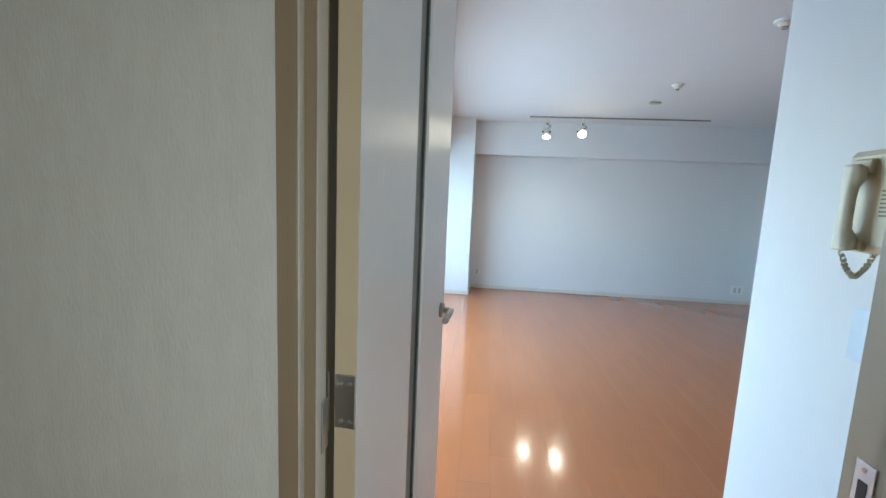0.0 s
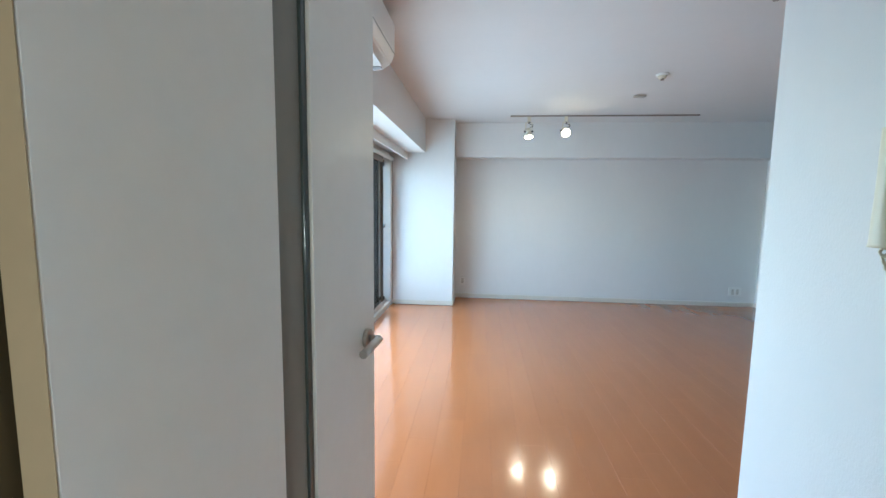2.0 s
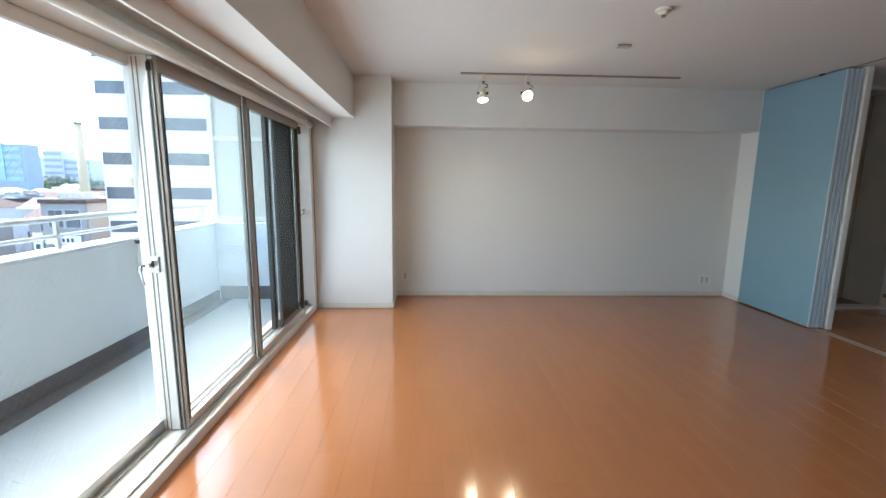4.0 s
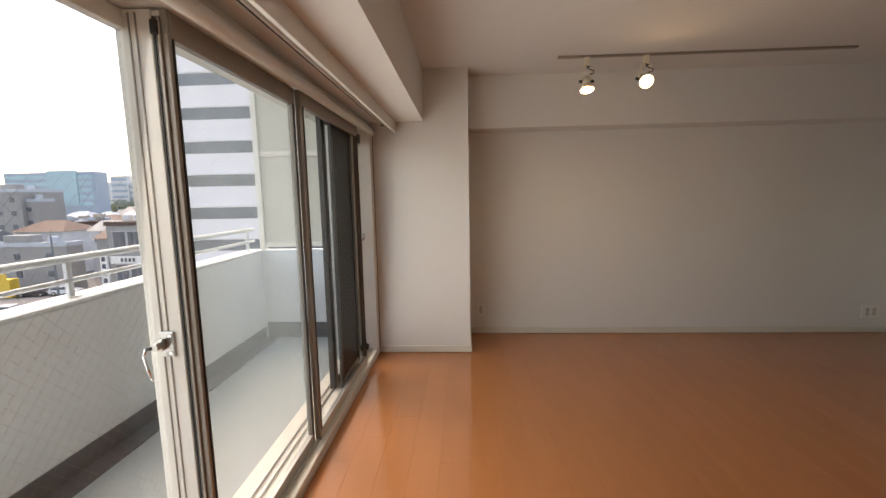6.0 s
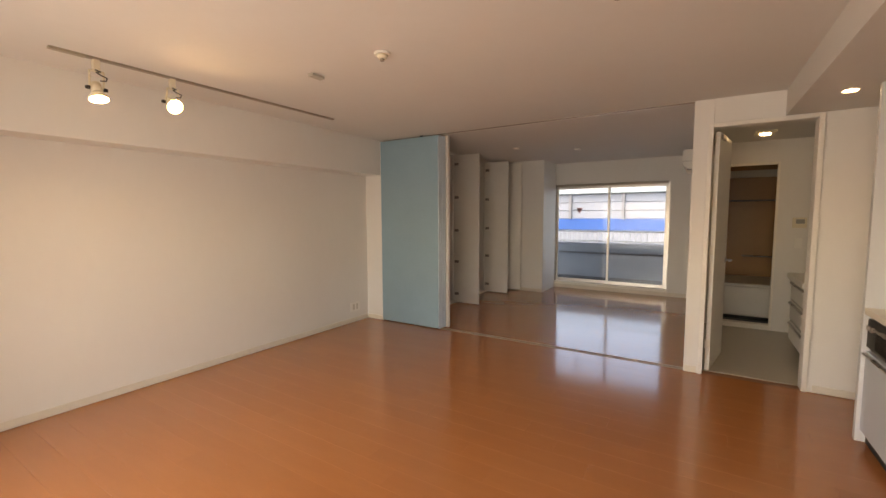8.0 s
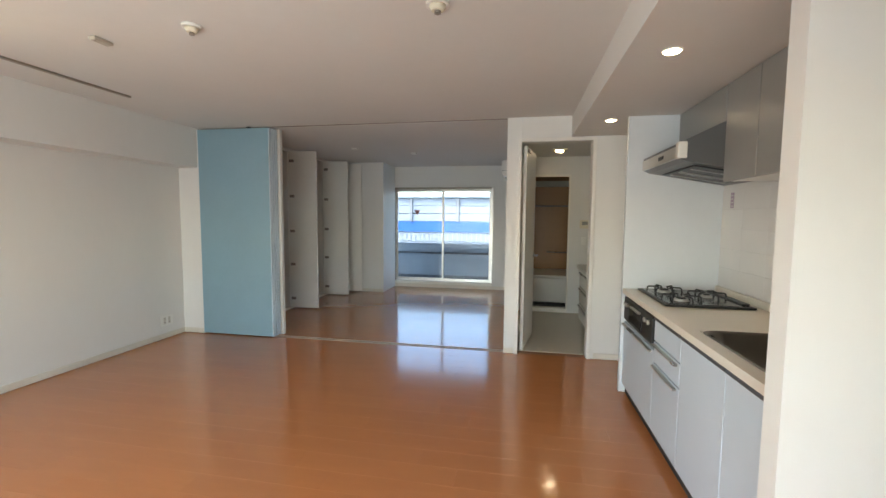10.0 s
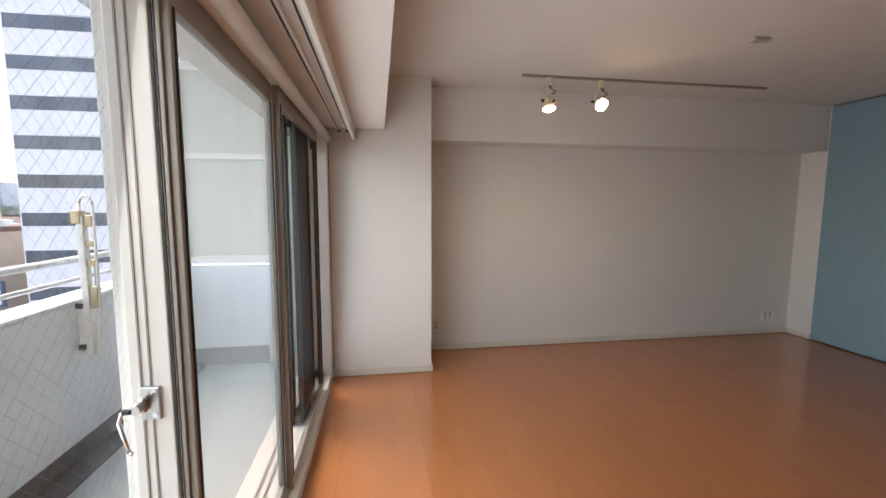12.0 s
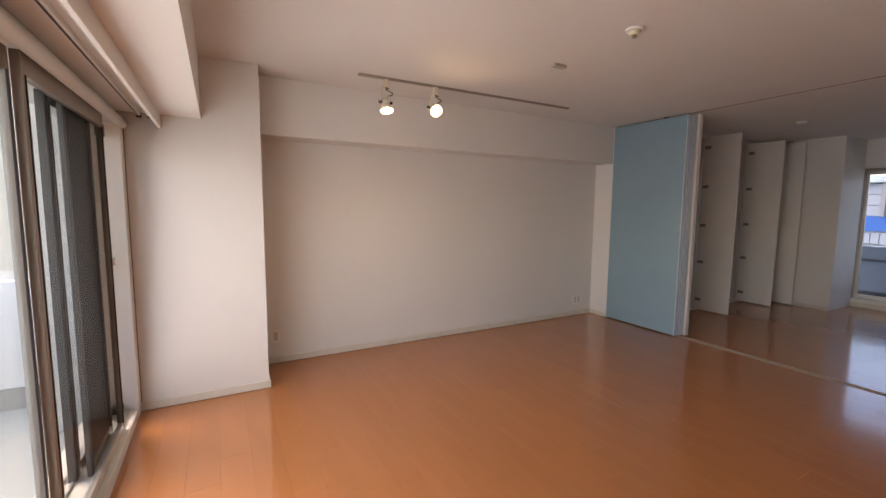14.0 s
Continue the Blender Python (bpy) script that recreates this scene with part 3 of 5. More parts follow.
part("side_plate", B(1.762, 1.7985, -5.285, -5.2555, 1.262, 1.50, 0.004), material("grey_plastic_plate", (0.40, 0.42, 0.44), 0.4), ic, "grey plastic side panel")
part("indicator", B(1.752, 1.763, -5.283, -5.259, 1.39, 1.44, 0.002), BLACK, ic)
part("indicator_lamp", B(1.749, 1.753, -5.277, -5.265, 1.405, 1.414), material("red_lens", (0.6, 0.08, 0.04), 0.3), ic, "small red indicator")
bm = bmesh.new()
prof = [(-0.125, 0.020, 0.026), (-0.118, 0.040, 0.029), (-0.085, 0.046, 0.028), (-0.06, 0.030, 0.023), (-0.02, 0.030, 0.021), (0.03, 0.030, 0.021), (0.06, 0.032, 0.023), (0.085, 0.046, 0.028), (0.115, 0.042, 0.028), (0.125, 0.022, 0.024)]
rings = []
for z, depth, half in prof:
    z, depth, half = z * 0.78, depth * 0.82, half * 0.85
    front = 1.703 + 0.2 * z * z
    rings.append([bm.verts.new((front + (depth / 2) * (1 + math.cos(a)), -5.165 + half * math.sin(a), 1.367 + z)) for a in [2 * math.pi * i / 14 for i in range(14)]])
for r0, r1 in zip(rings, rings[1:]):
    for i in range(14):
        bm.faces.new((r0[i], r0[(i + 1) % 14], r1[(i + 1) % 14], r1[i]))
bm.faces.new(rings[0][::-1])
bm.faces.new(rings[-1])
bmesh.ops.recalc_face_normals(bm, faces=bm.faces)
hs = part("handset", bm, CREAM2, ic, smooth=True)
bm = bmesh.new()
for i in range(7):
    box(bm, 1.7445, 1.7475, -5.240, -5.212, 1.35 + i * 0.009, 1.354 + i * 0.009)
part("speaker_slots", bm, material("slot_brown", (0.25, 0.20, 0.12), 0.6), ic)
part("cradle", B(1.734, 1.752, -5.190, -5.140, 1.445, 1.478, 0.005), CREAM, ic)
part("cradle", B(1.734, 1.752, -5.190, -5.140, 1.268, 1.295, 0.005), CREAM, ic)
pts = []
for i in range(64):
    u = i / 63
    cx, cy, cz = 1.718 + 0.04 * u, -5.165 - 0.04 * u, 1.268 - 0.055 * math.sin(math.pi * u)
    pts.append((cx + 0.006 * math.cos(i * 1.5), cy, cz + 0.006 * math.sin(i * 1.5)))
part("coiled_cord", tube(bmesh.new(), pts, 0.0025, seg=6), CREAM2, ic, "coiled cord", smooth=True)
ic.location += Vector((0.048, 0.06, 0.0))
struct("trim_wall_note", B(1.8455, 1.8475, -5.26, -5.07, 1.00, 1.13), material("pale_blue_plate", (0.66, 0.70, 0.74), 0.5), "faint pale wall plate")

# ---- sliding panels ----
for i in range(4):
    x = 4.80 + i * 0.037
    dy = 0.004 * i
    sl = thing("sliding_panel", (x, -0.73, 0), "grey-blue full-height sliding panel, stacked open", "sliding door", "stacked sliding panels")
    part("panel", B(x, x + 0.030, -1.172 - dy, -0.275 - dy, 0.012, H - 0.018, 0.002), BLUE, sl)
    part("edge", B(x + 0.001, x + 0.029, -1.183 - dy, -1.1725 - dy, 0.012, H - 0.018, 0.002), BLUE_EDGE, sl, "pale metal edge strip")
    part("roller", B(x + 0.010, x + 0.020, -0.95, -0.90, H - 0.0185, H + 0.0, 0.0), BLACK, sl)

# ---- bedroom closet doors ----
for i, (x, y0, y1) in enumerate(((6.26, -0.985, -0.53), (7.37, -0.99, -0.53), (7.80, -1.07, -0.53))):
    cd = thing("closet_door", (x, y0, 0), "white closet door standing open with dark hinges", "door", "bedroom closet doors")
    part("panel", B(x, x + 0.022, y0, y1, 0.02, 2.36, 0.002), DOORPAINT, cd)
    if i < 2:
        for z in (0.16, 0.68, 1.18, 1.70, 2.22):
            part("hinge", B(x - 0.02, x - 0.0005, y1 - 0.10, y1 - 0.03, z - 0.02, z + 0.02, 0.004), BRONZE, cd, "dark concealed hinge")
struct("wall_closet_front", B(5.012, 7.86, -0.55, -0.50, 2.362, H - 0.001), WALL)
struct("floor_closet_sill", B(5.012, 7.86, -0.56, -0.45, 0.0, 0.03), TRIM, "white closet sill")
struct("wall_closet_inner", B(5.02, 7.86, -0.06, -0.02, 0.0, H - 0.002), material("closet_board", (0.52, 0.48, 0.38), 0.6, vary=0.04), "cream closet back board")
struct("wall_closet_divider", B(6.29, 6.33, -0.50, -0.07, 0.0, H - 0.002), TRIM)
struct("wall_closet_divider_2", B(7.40, 7.44, -0.50, -0.07, 0.0, H - 0.002), TRIM)

# ---- bedroom window ----
w2 = tagged(part("window_2", B(8.585, 8.72, -3.44, -1.43, 0.07, 0.115, 0.004), SASH), "aluminium two-pane sliding bedroom window", "window", kind="structure")
part("window_frame", B(8.62, 8.72, -1.47, -1.432, 0.115, 1.995, 0.003), BRONZE, w2)
part("window_frame", B(8.62, 8.72, -3.438, -3.40, 0.115, 1.995, 0.003), ALU, w2)
part("window_frame", B(8.62, 8.72, -3.40, -1.47, 1.955, 1.995, 0.003), BRONZE, w2)
for y0, y1, x in ((-3.40, -2.425, 8.66), (-2.465, -1.47, 8.69)):
    sx = part("sash", B(x, x + 0.025, y0, y0 + 0.035, 0.12, 1.955, 0.002), ALU, w2)
    part("stile", B(x, x + 0.025, y1 - 0.035, y1, 0.12, 1.955, 0.002), ALU, sx)
    part("bottom_rail", B(x + 0.001, x + 0.024, y0 + 0.035, y1 - 0.035, 0.12, 0.18, 0.002), ALU, sx)
    part("top_rail", B(x + 0.001, x + 0.024, y0 + 0.035, y1 - 0.035, 1.91, 1.955, 0.002), ALU, sx)
    part("pane", B(x + 0.010, x + 0.015, y0 + 0.03, y1 - 0.03, 0.175, 1.915), DIMMING, sx).visible_shadow = False
bm = bmesh.new()
tri = [(-1.97, 1.55), (-1.845, 1.55), (-1.907, 1.44)]
vs = [bm.verts.new((x, y, z)) for x in (8.698, 8.6995) for y, z in tri]
bm.faces.new(vs[:3]); bm.faces.new(vs[3:][::-1])
for a, b in ((0, 1), (1, 2), (2, 0)):
    bm.faces.new((vs[a], vs[b], vs[b + 3], vs[a + 3]))
part("rescue_sticker", bm, material("dark_red_sticker", (0.20, 0.05, 0.05), 0.5), w2, "inverted dark red triangle sticker")
part("crescent_lock", B(8.64, 8.665, -2.45, -2.43, 1.00, 1.08, 0.005), CHROME, w2)

# bedroom balcony
struct("floor_bedroom_balcony", B(8.8, 10.1, -5.5, 0.2, -0.2, -0.03), BALCONY)
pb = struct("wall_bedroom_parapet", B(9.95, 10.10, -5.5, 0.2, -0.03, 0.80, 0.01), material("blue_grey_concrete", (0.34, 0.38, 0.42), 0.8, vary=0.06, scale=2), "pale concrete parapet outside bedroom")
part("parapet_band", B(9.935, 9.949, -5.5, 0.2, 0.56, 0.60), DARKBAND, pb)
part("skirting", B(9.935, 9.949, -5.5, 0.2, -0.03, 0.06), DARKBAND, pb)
rb = thing("bedroom_railing", (10.02, -2.6, 0.8), "white steel railing with upright bars on parapet", "railing")
for z in (0.84, 1.05):
    part("rail", B(10.0, 10.03, -5.5, 0.2, z - 0.012, z + 0.012, 0.003), WHITE, rb)
y = -5.4
while y < 0.1:
    part("bar", B(10.009, 10.021, y, y + 0.014, 0.80, 1.04), WHITE, rb)
    y += 0.11
struct("wall_bedroom_balcony_side", B(8.8, 10.1, -5.6, -5.5, -0.1, 2.44), CONCRETE)
# unseen overhang, set low and past the parapet to cut the bedroom's skylight
struct("ceiling_bedroom_balcony", B(8.8, 10.5, -5.6, 0.3, 2.45, 2.7), CONCRETE)

# ---- air conditioners ----
def air_conditioner(at, rz, label):
    t = thing("air_conditioner", at, label, "air conditioner", rz=rz)
    L = 0.79
    prof = [(0.0, 0.0), (0.13, 0.0), (0.19, 0.035), (0.215, 0.09), (0.215, 0.25), (0.19, 0.275), (0.0, 0.275)]
    bm = loft(bmesh.new(), prof, -L / 2, L / 2, "y")
    bmesh.ops.bevel(bm, geom=list(bm.edges), offset=0.008, segments=2, affect="EDGES")
    b = part("body", local(bm, t), WHITE, t)
    part("panel_gap", local(B(0.2152, 0.2158, -L / 2 + 0.02, L / 2 - 0.02, 0.085, 0.089), t), BLACK, t)
    part("outlet", local(B(0.06, 0.155, -L / 2 + 0.06, L / 2 - 0.10, -0.004, 0.004), t), BLACK, t, "dark air outlet")
    part("louvre", local(B(0.09, 0.17, -L / 2 + 0.07, L / 2 - 0.12, -0.010, -0.005, 0.001), t), WHITE, t)
    part("display", local(B(0.10, 0.15, L / 2 - 0.085, L / 2 - 0.04, -0.004, 0.006, 0.001), t), material("grey_display", (0.35, 0.36, 0.37), 0.3), t)
    part("end_gap", local(B(0.02, 0.205, L / 2 + 0.0002, L / 2 + 0.001, 0.105, 0.108), t), BLACK, t)
    return t


air_conditioner((0.379, -3.80, 2.09), 0, "white wall air conditioner fixed high on beam")
air_conditioner((7.85, -3.849, 2.07), 90, "white air conditioner high on bedroom wall")

# ---- track lights and ceiling fixtures ----
GLOW = material("lamp_face", (1, 0.9, 0.75), 0.5, emit=((1.0, 0.80, 0.55), 4.5))
IVORY = material("ivory_metal", (0.72, 0.66, 0.52), 0.4, vary=0.03)
tr = thing("lighting_track", (2.53, -0.69, H), "slim bronze lighting track on ceiling", "lighting track")
part("track", B(1.60, 3.589, -0.706, -0.674, H - 0.014, H, 0.002), BRONZE, tr)
part("feed_box", B(1.43, 1.60, -0.708, -0.672, H - 0.016, H, 0.003), material("taupe_feed_box", (0.36, 0.31, 0.24), 0.4), tr, "taupe feed box")


def spotlight(x, y, tip, aim, label):
    t = thing("track_spotlight", (x, y, H - 0.014), label, "spotlight", "track spotlights")
    part("adapter", B(x - 0.018, x + 0.018, y - 0.016, y + 0.016, H - 0.075, H - 0.014, 0.003), IVORY, t)
    tip, aim = Vector(tip), Vector(aim).normalized()
    back = tip - aim * 0.105
    part("cable", tube(bmesh.new(), [(x - 0.012, y - 0.014, H - 0.078), (x + 0.014, y - 0.022, H - 0.086), (x - 0.010, y - 0.024, H - 0.096), (x + 0.016, y - 0.024, H - 0.108), (x + 0.046, y - 0.02, H - 0.116), (x + 0.044, y - 0.014, H - 0.134), (x + 0.014, y - 0.008, H - 0.138)], 0.0035), BLACK, t, smooth=True)
    pivot = back + aim * 0.03
    bm = B(x - 0.038, x + 0.038, y - 0.010, y + 0.010, H - 0.088, H - 0.078, 0.003)
    cyl(bm, (x, y, H - 0.075), (x, y, H - 0.09), 0.008, seg=12)
    for sg in (-1, 1):
        tube(bm, [(x + sg * 0.036, y, H - 0.083), (x + sg * 0.036, y, H - 0.11), (pivot.x + sg * 0.036, pivot.y, pivot.z)], 0.006, seg=8)
    part("yoke", bm, IVORY, t, smooth=True)
    bm = cyl(bmesh.new(), back - aim * 0.01, back, 0.020, 0.027, seg=24)
    cyl(bm, back, back + aim * 0.055, 0.027, 0.030, seg=24)
    cyl(bm, back + aim * 0.055, tip - aim * 0.014, 0.030, 0.050, seg=24)
    cyl(bm, tip - aim * 0.014, tip - aim * 0.003, 0.052, 0.052, seg=24, caps=False)
    part("reflector", bm, IVORY, t, smooth=True)
    for sg in (-1, 1):
        part("knob", cyl(bmesh.new(), pivot + Vector((0.034 * sg, 0, 0)), pivot + Vector((0.056 * sg, 0, 0)), 0.013, 0.010, seg=14), BLACK, t)
    part("bulb_face", cyl(bmesh.new(), tip - aim * 0.004, tip, 0.047, 0.044, seg=24), GLOW, t, "glowing bulb face")
    lamp("spot_lamp", "SPOT", look(tip + aim * 0.012, tip + aim), 1.4, (1.0, 0.76, 0.48), spot_size=radians(160), spot_blend=0.8, shadow_soft_size=0.04)


spotlight(1.65, -0.69, (1.652, -0.70, 2.144), (0.02, -0.30, -0.95), "ivory track spotlight, lit, pointing down")
spotlight(2.085, -0.69, (2.085, -0.715, 2.19), (0.0, -0.85, -0.55), "ivory track spotlight, lit, tilted into room")


def disc(bm, x, y, z, r, h, r2=None, seg=32):
    return cyl(bm, (x, y, z - h), (x, y, z), r if r2 is None else r2, r, seg=seg)


rosette = thing("ceiling_rosette", (2.60, -1.58, H), "small beige ceiling lamp rosette", "ceiling rosette")
bm = B(2.545, 2.655, -1.605, -1.555, H - 0.022, H, 0.008)
part("body", bm, material("beige_rosette_plastic", (0.45, 0.42, 0.36), 0.4), rosette)
part("sockets", B(2.553, 2.562, -1.59, -1.57, H - 0.024, H - 0.021), BRONZE, rosette)
for x, y, r in ((2.54, -2.225, 0.048), (2.53, -3.55, 0.055)):
    sd = thing("smoke_detector", (x, y, H), "round white smoke detector on ceiling", "smoke detector", "ceiling detectors")
    part("base", disc(bmesh.new(), x, y, H, r, 0.014), WHITE, sd, smooth=True)
    part("dome", disc(bmesh.new(), x, y, H - 0.014, r * 0.75, 0.022, r * 0.5), IVORY, sd, smooth=True)
    part("sensor", disc(bmesh.new(), x, y, H - 0.036, r * 0.28, 0.012), BRONZE, sd, smooth=True)
for x, y in ((6.9, -2.3), (6.35, -1.55)):
    sd = thing("ceiling_rosette", (x, y, H), "small white round fitting on bedroom ceiling", "ceiling rosette")
    part("body", disc(bmesh.new(), x, y, H, 0.05, 0.02, 0.04), WHITE, sd, smooth=True)


def downlight(x, y, z, power, label):
    t = thing("downlight", (x, y, z), label, "downlight", "recessed downlights")
    bm = bmesh.new()
    for r0, r1, z0, z1 in ((0.046, 0.044, z - 0.005, z),):
        cyl(bm, (x, y, z0), (x, y, z1), r1, r0, seg=32)
    part("trim_ring", bm, WHITE, t, smooth=True)
    part("lens", disc(bmesh.new(), x, y, z - 0.005, 0.036, 0.003), GLOW, t, "glowing lens")
    lamp("down_lamp", "SPOT", look((x, y, z - 0.02), (x, y - 0.001, 0)), power, (1.0, 0.84, 0.62), spot_size=radians(130), spot_blend=0.7, shadow_soft_size=0.05)


downlight(2.743, -4.64, 2.20, 0.17, "round recessed downlight, lit, above kitchen")
downlight(4.157, -4.655, 2.20, 0.17, "round recessed downlight, lit, above kitchen")
# Unseen fill light, added to brighten the hall walls and open door.
hl = thing("hall_fill_light", (1.05, -6.9, 1.15), "unseen round fill light added on hall back wall", "wall light")
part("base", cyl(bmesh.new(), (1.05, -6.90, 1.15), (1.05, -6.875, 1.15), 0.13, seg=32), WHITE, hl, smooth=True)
part("shade", cyl(bmesh.new(), (1.05, -6.875, 1.15), (1.05, -6.84, 1.15), 0.12, 0.09, seg=32), material("hall_fill_shade", (0.9, 0.9, 0.85), 0.5, emit=((1.0, 0.93, 0.82), 1.0)), hl, "glowing shade of added light", smooth=True)
lamp("hall_fill_lamp", "SPOT", look((1.05, -6.80, 1.15), (0.95, -5.5, 0.90)), 2.7, (1.0, 0.93, 0.80), spot_size=radians(165), spot_blend=0.5, shadow_soft_size=0.12)
bl = thing("washroom_ceiling_light", (6.2, -4.44, 2.30), "small square ceiling light, lit, in washroom", "ceiling light")
part("plate", B(6.09, 6.31, -4.53, -4.35, 2.28, 2.30, 0.004), IVORY, bl)
part("lens", disc(bmesh.new(), 6.2, -4.44, 2.28, 0.05, 0.012, 0.045), GLOW, bl, "glowing lens", smooth=True)
lamp("washroom_lamp", "SPOT", look((6.2, -4.44, 2.25), (6.2, -4.441, 0)), 0.045, (1.0, 0.70, 0.42), spot_size=radians(150), spot_blend=0.6, shadow_soft_size=0.06)


# ---- outlets ----
SOCKET = material("grey_beige_socket", (0.58, 0.55, 0.49), 0.4)


def outlet(x, z, w, n, label):
    t = thing("wall_outlet", (x, -0.003, z), label, "outlet", "wall outlets")
    part("plate", B(x - w / 2, x + w / 2, -0.010, -0.0005, z - 0.06, z + 0.06, 0.003), WHITE, t)
    for i in range(n):
        cx = x + (i - (n - 1) / 2) * 0.06
        sk = part("socket", B(cx - 0.016, cx + 0.016, -0.0125, -0.0098, z - 0.038, z + 0.038, 0.002), SOCKET, t)
        for dz in (-0.018, 0.018):
            for dx in (-0.005, 0.005):
                part("slot", B(cx + dx - 0.001, cx + dx + 0.001, -0.0129, -0.0124, z + dz - 0.005, z + dz + 0.005), BLACK, sk)


outlet(4.55, 0.205, 0.165, 2, "white double wall outlet above baseboard")
outlet(0.86, 0.245, 0.075, 1, "white single wall outlet beside column")

# ---- kitchen ----
KF = -4.79
GRIP = material("dark_grey_grip", (0.10, 0.10, 0.11), 0.4, metal=0.4)
SINKM = material("sink_steel", (0.20, 0.195, 0.185), 0.22, metal=1.0, vary=0.01, scale=3)
SPLASH = material("white_splash_tile", (0.78, 0.76, 0.73), 0.2, vary=0.015, scale=3, object_vary=0.01)
struct("wall_kitchen_end_panel", B(4.045, 4.085, -5.478, -4.77, 0, 2.199), PANELWHITE, "tall glossy pale kitchen end panel")
splash = struct("wall_splashback", B(1.932, 4.043, -5.478, -5.4625, 0.851, 2.199), SPLASH, "glossy white tiled splashback")


def cabinet(name, x0, x1, label, parts):
    t = thing(name, ((x0 + x1) / 2, -5.1, 0), label, "cabinet", "kitchen base units")
    part("body", B(x0 + 0.001, x1 - 0.001, -5.46, KF - 0.022, 0.075, 0.58 if name == "sink_unit" else 0.81), UPPER, t)
    part("toe_kick", B(x0 + 0.001, x1 - 0.001, -5.44, KF - 0.03, 0.0, 0.074), RUBBER, t)
    for nm, z0, z1, mat, handle in parts:
        d = part(nm, B(x0 + 0.002, x1 - 0.002, KF - 0.021, KF, z0, z1, 0.002), mat, t)
        if handle == "bar":
            part("handle", B(x0 + 0.03, x1 - 0.02, KF, KF + 0.022, z1 - 0.022, z1 - 0.008, 0.003), STEEL, d, "steel bar handle")
        elif handle == "edge":
            part("handle", B(x0 + 0.003, x1 - 0.003, KF - 0.015, KF + 0.006, z1 + 0.001, z1 + 0.026, 0.003), GRIP, d, "dark grey edge grip")
    return t


rng = cabinet("range_unit", 3.29, 4.043, "pale blue kitchen unit with black grill front", (("door", 0.08, 0.585, KITCHEN, "bar"),))
gr = part("grill_front", B(3.31, 4.02, KF - 0.02, KF + 0.006, 0.615, 0.79, 0.004), BLACK, rng, "glossy black gas grill front")
part("grill_door", B(3.52, 3.85, KF + 0.0062, KF + 0.014, 0.635, 0.745, 0.003), material("dark_grill_glass", (0.015, 0.015, 0.017), 0.08), gr)
for x in (3.38, 3.45, 3.91, 3.97):
    part("knob", cyl(bmesh.new(), (x, KF + 0.006, 0.74), (x, KF + 0.022, 0.74), 0.016, seg=16), STEEL, gr, smooth=True)
part("grip", B(3.54, 3.83, KF + 0.014, KF + 0.034, 0.752, 0.766, 0.003), STEEL, gr)
cabinet("drawer_unit", 2.862, 3.288, "pale blue kitchen drawer unit with steel grips", (("drawer", 0.655, 0.782, KITCHEN, "edge"), ("drawer", 0.52, 0.645, KITCHEN, "bar"), ("drawer", 0.08, 0.51, KITCHEN, "bar")))
cabinet("sink_unit", 2.388, 2.86, "pale blue kitchen sink unit door", (("door", 0.08, 0.782, KITCHEN, "edge"),))
cabinet("sink_unit", 1.932, 2.386, "pale blue kitchen sink unit door beside wall", (("door", 0.08, 0.782, KITCHEN, "edge"),))

wt = thing("worktop", (3.0, -5.1, 0.83), "cream kitchen worktop with upstand and steel sink", "worktop")
bm = bmesh.new()
# one slab with a rounded-off hole for the sink
outer = [(1.932, -5.46), (4.043, -5.46), (4.043, -4.772), (1.932, -4.772)]
inner = [(1.94, -5.296), (2.794, -5.296), (2.794, -4.841), (1.94, -4.841)]
ring_v = [[bm.verts.new((x, y, z)) for x, y in pts] for pts in (outer, inner) for z in (0.85, 0.812)]
for i in range(4):
    j = (i + 1) % 4
    ot, ob_, it, ib = ring_v
    bm.faces.new((ot[i], ot[j], it[j], it[i]))
    bm.faces.new((ob_[j], ob_[i], ib[i], ib[j]))
    bm.faces.new((ot[j], ot[i], ob_[i], ob_[j]))
    bm.faces.new((it[i], it[j], ib[j], ib[i]))
part("slab", bm, WORKTOP, wt)
part("upstand", B(1.932, 4.043, -5.461, -5.44, 0.851, 0.90, 0.004), WORKTOP, wt)
bm = bmesh.new()
# sink bowl with rounded corners
def ring(inset, z, n=8):
    out = []
    x0, x1, y0, y1, r = 1.95 + inset, 2.792 - inset, -5.295 + inset, -4.842 - inset, 0.09
    for cx, cy, a0 in ((x1 - r, y1 - r, 0), (x0 + r, y1 - r, 90), (x0 + r, y0 + r, 180), (x1 - r, y0 + r, 270)):
        for i in range(n):
            a = radians(a0 + 90 * i / (n - 1))
            out.append(bm.verts.new((cx + r * math.cos(a), cy + r * math.sin(a), z)))
    return out


rs = [ring(-0.006, 0.853), ring(0.012, 0.853), ring(0.016, 0.84), ring(0.03, 0.70), ring(0.06, 0.67)]
for r0, r1 in zip(rs, rs[1:]):
    for i in range(len(r0)):
        bm.faces.new((r0[i], r0[(i + 1) % len(r0)], r1[(i + 1) % len(r0)], r1[i]))
bm.faces.new(rs[-1])
bmesh.ops.recalc_face_normals(bm, faces=bm.faces)
sink = part("sink", bm, SINKM, wt, "stainless steel sink bowl", smooth=True)
part("drain", disc(bmesh.new(), 2.35, -5.12, 0.676, 0.06, 0.008), CHROME, sink, smooth=True)
part("sink_apron", B(1.932, 2.79, -5.298, -4.838, 0.60, 0.66), WHITE, wt)

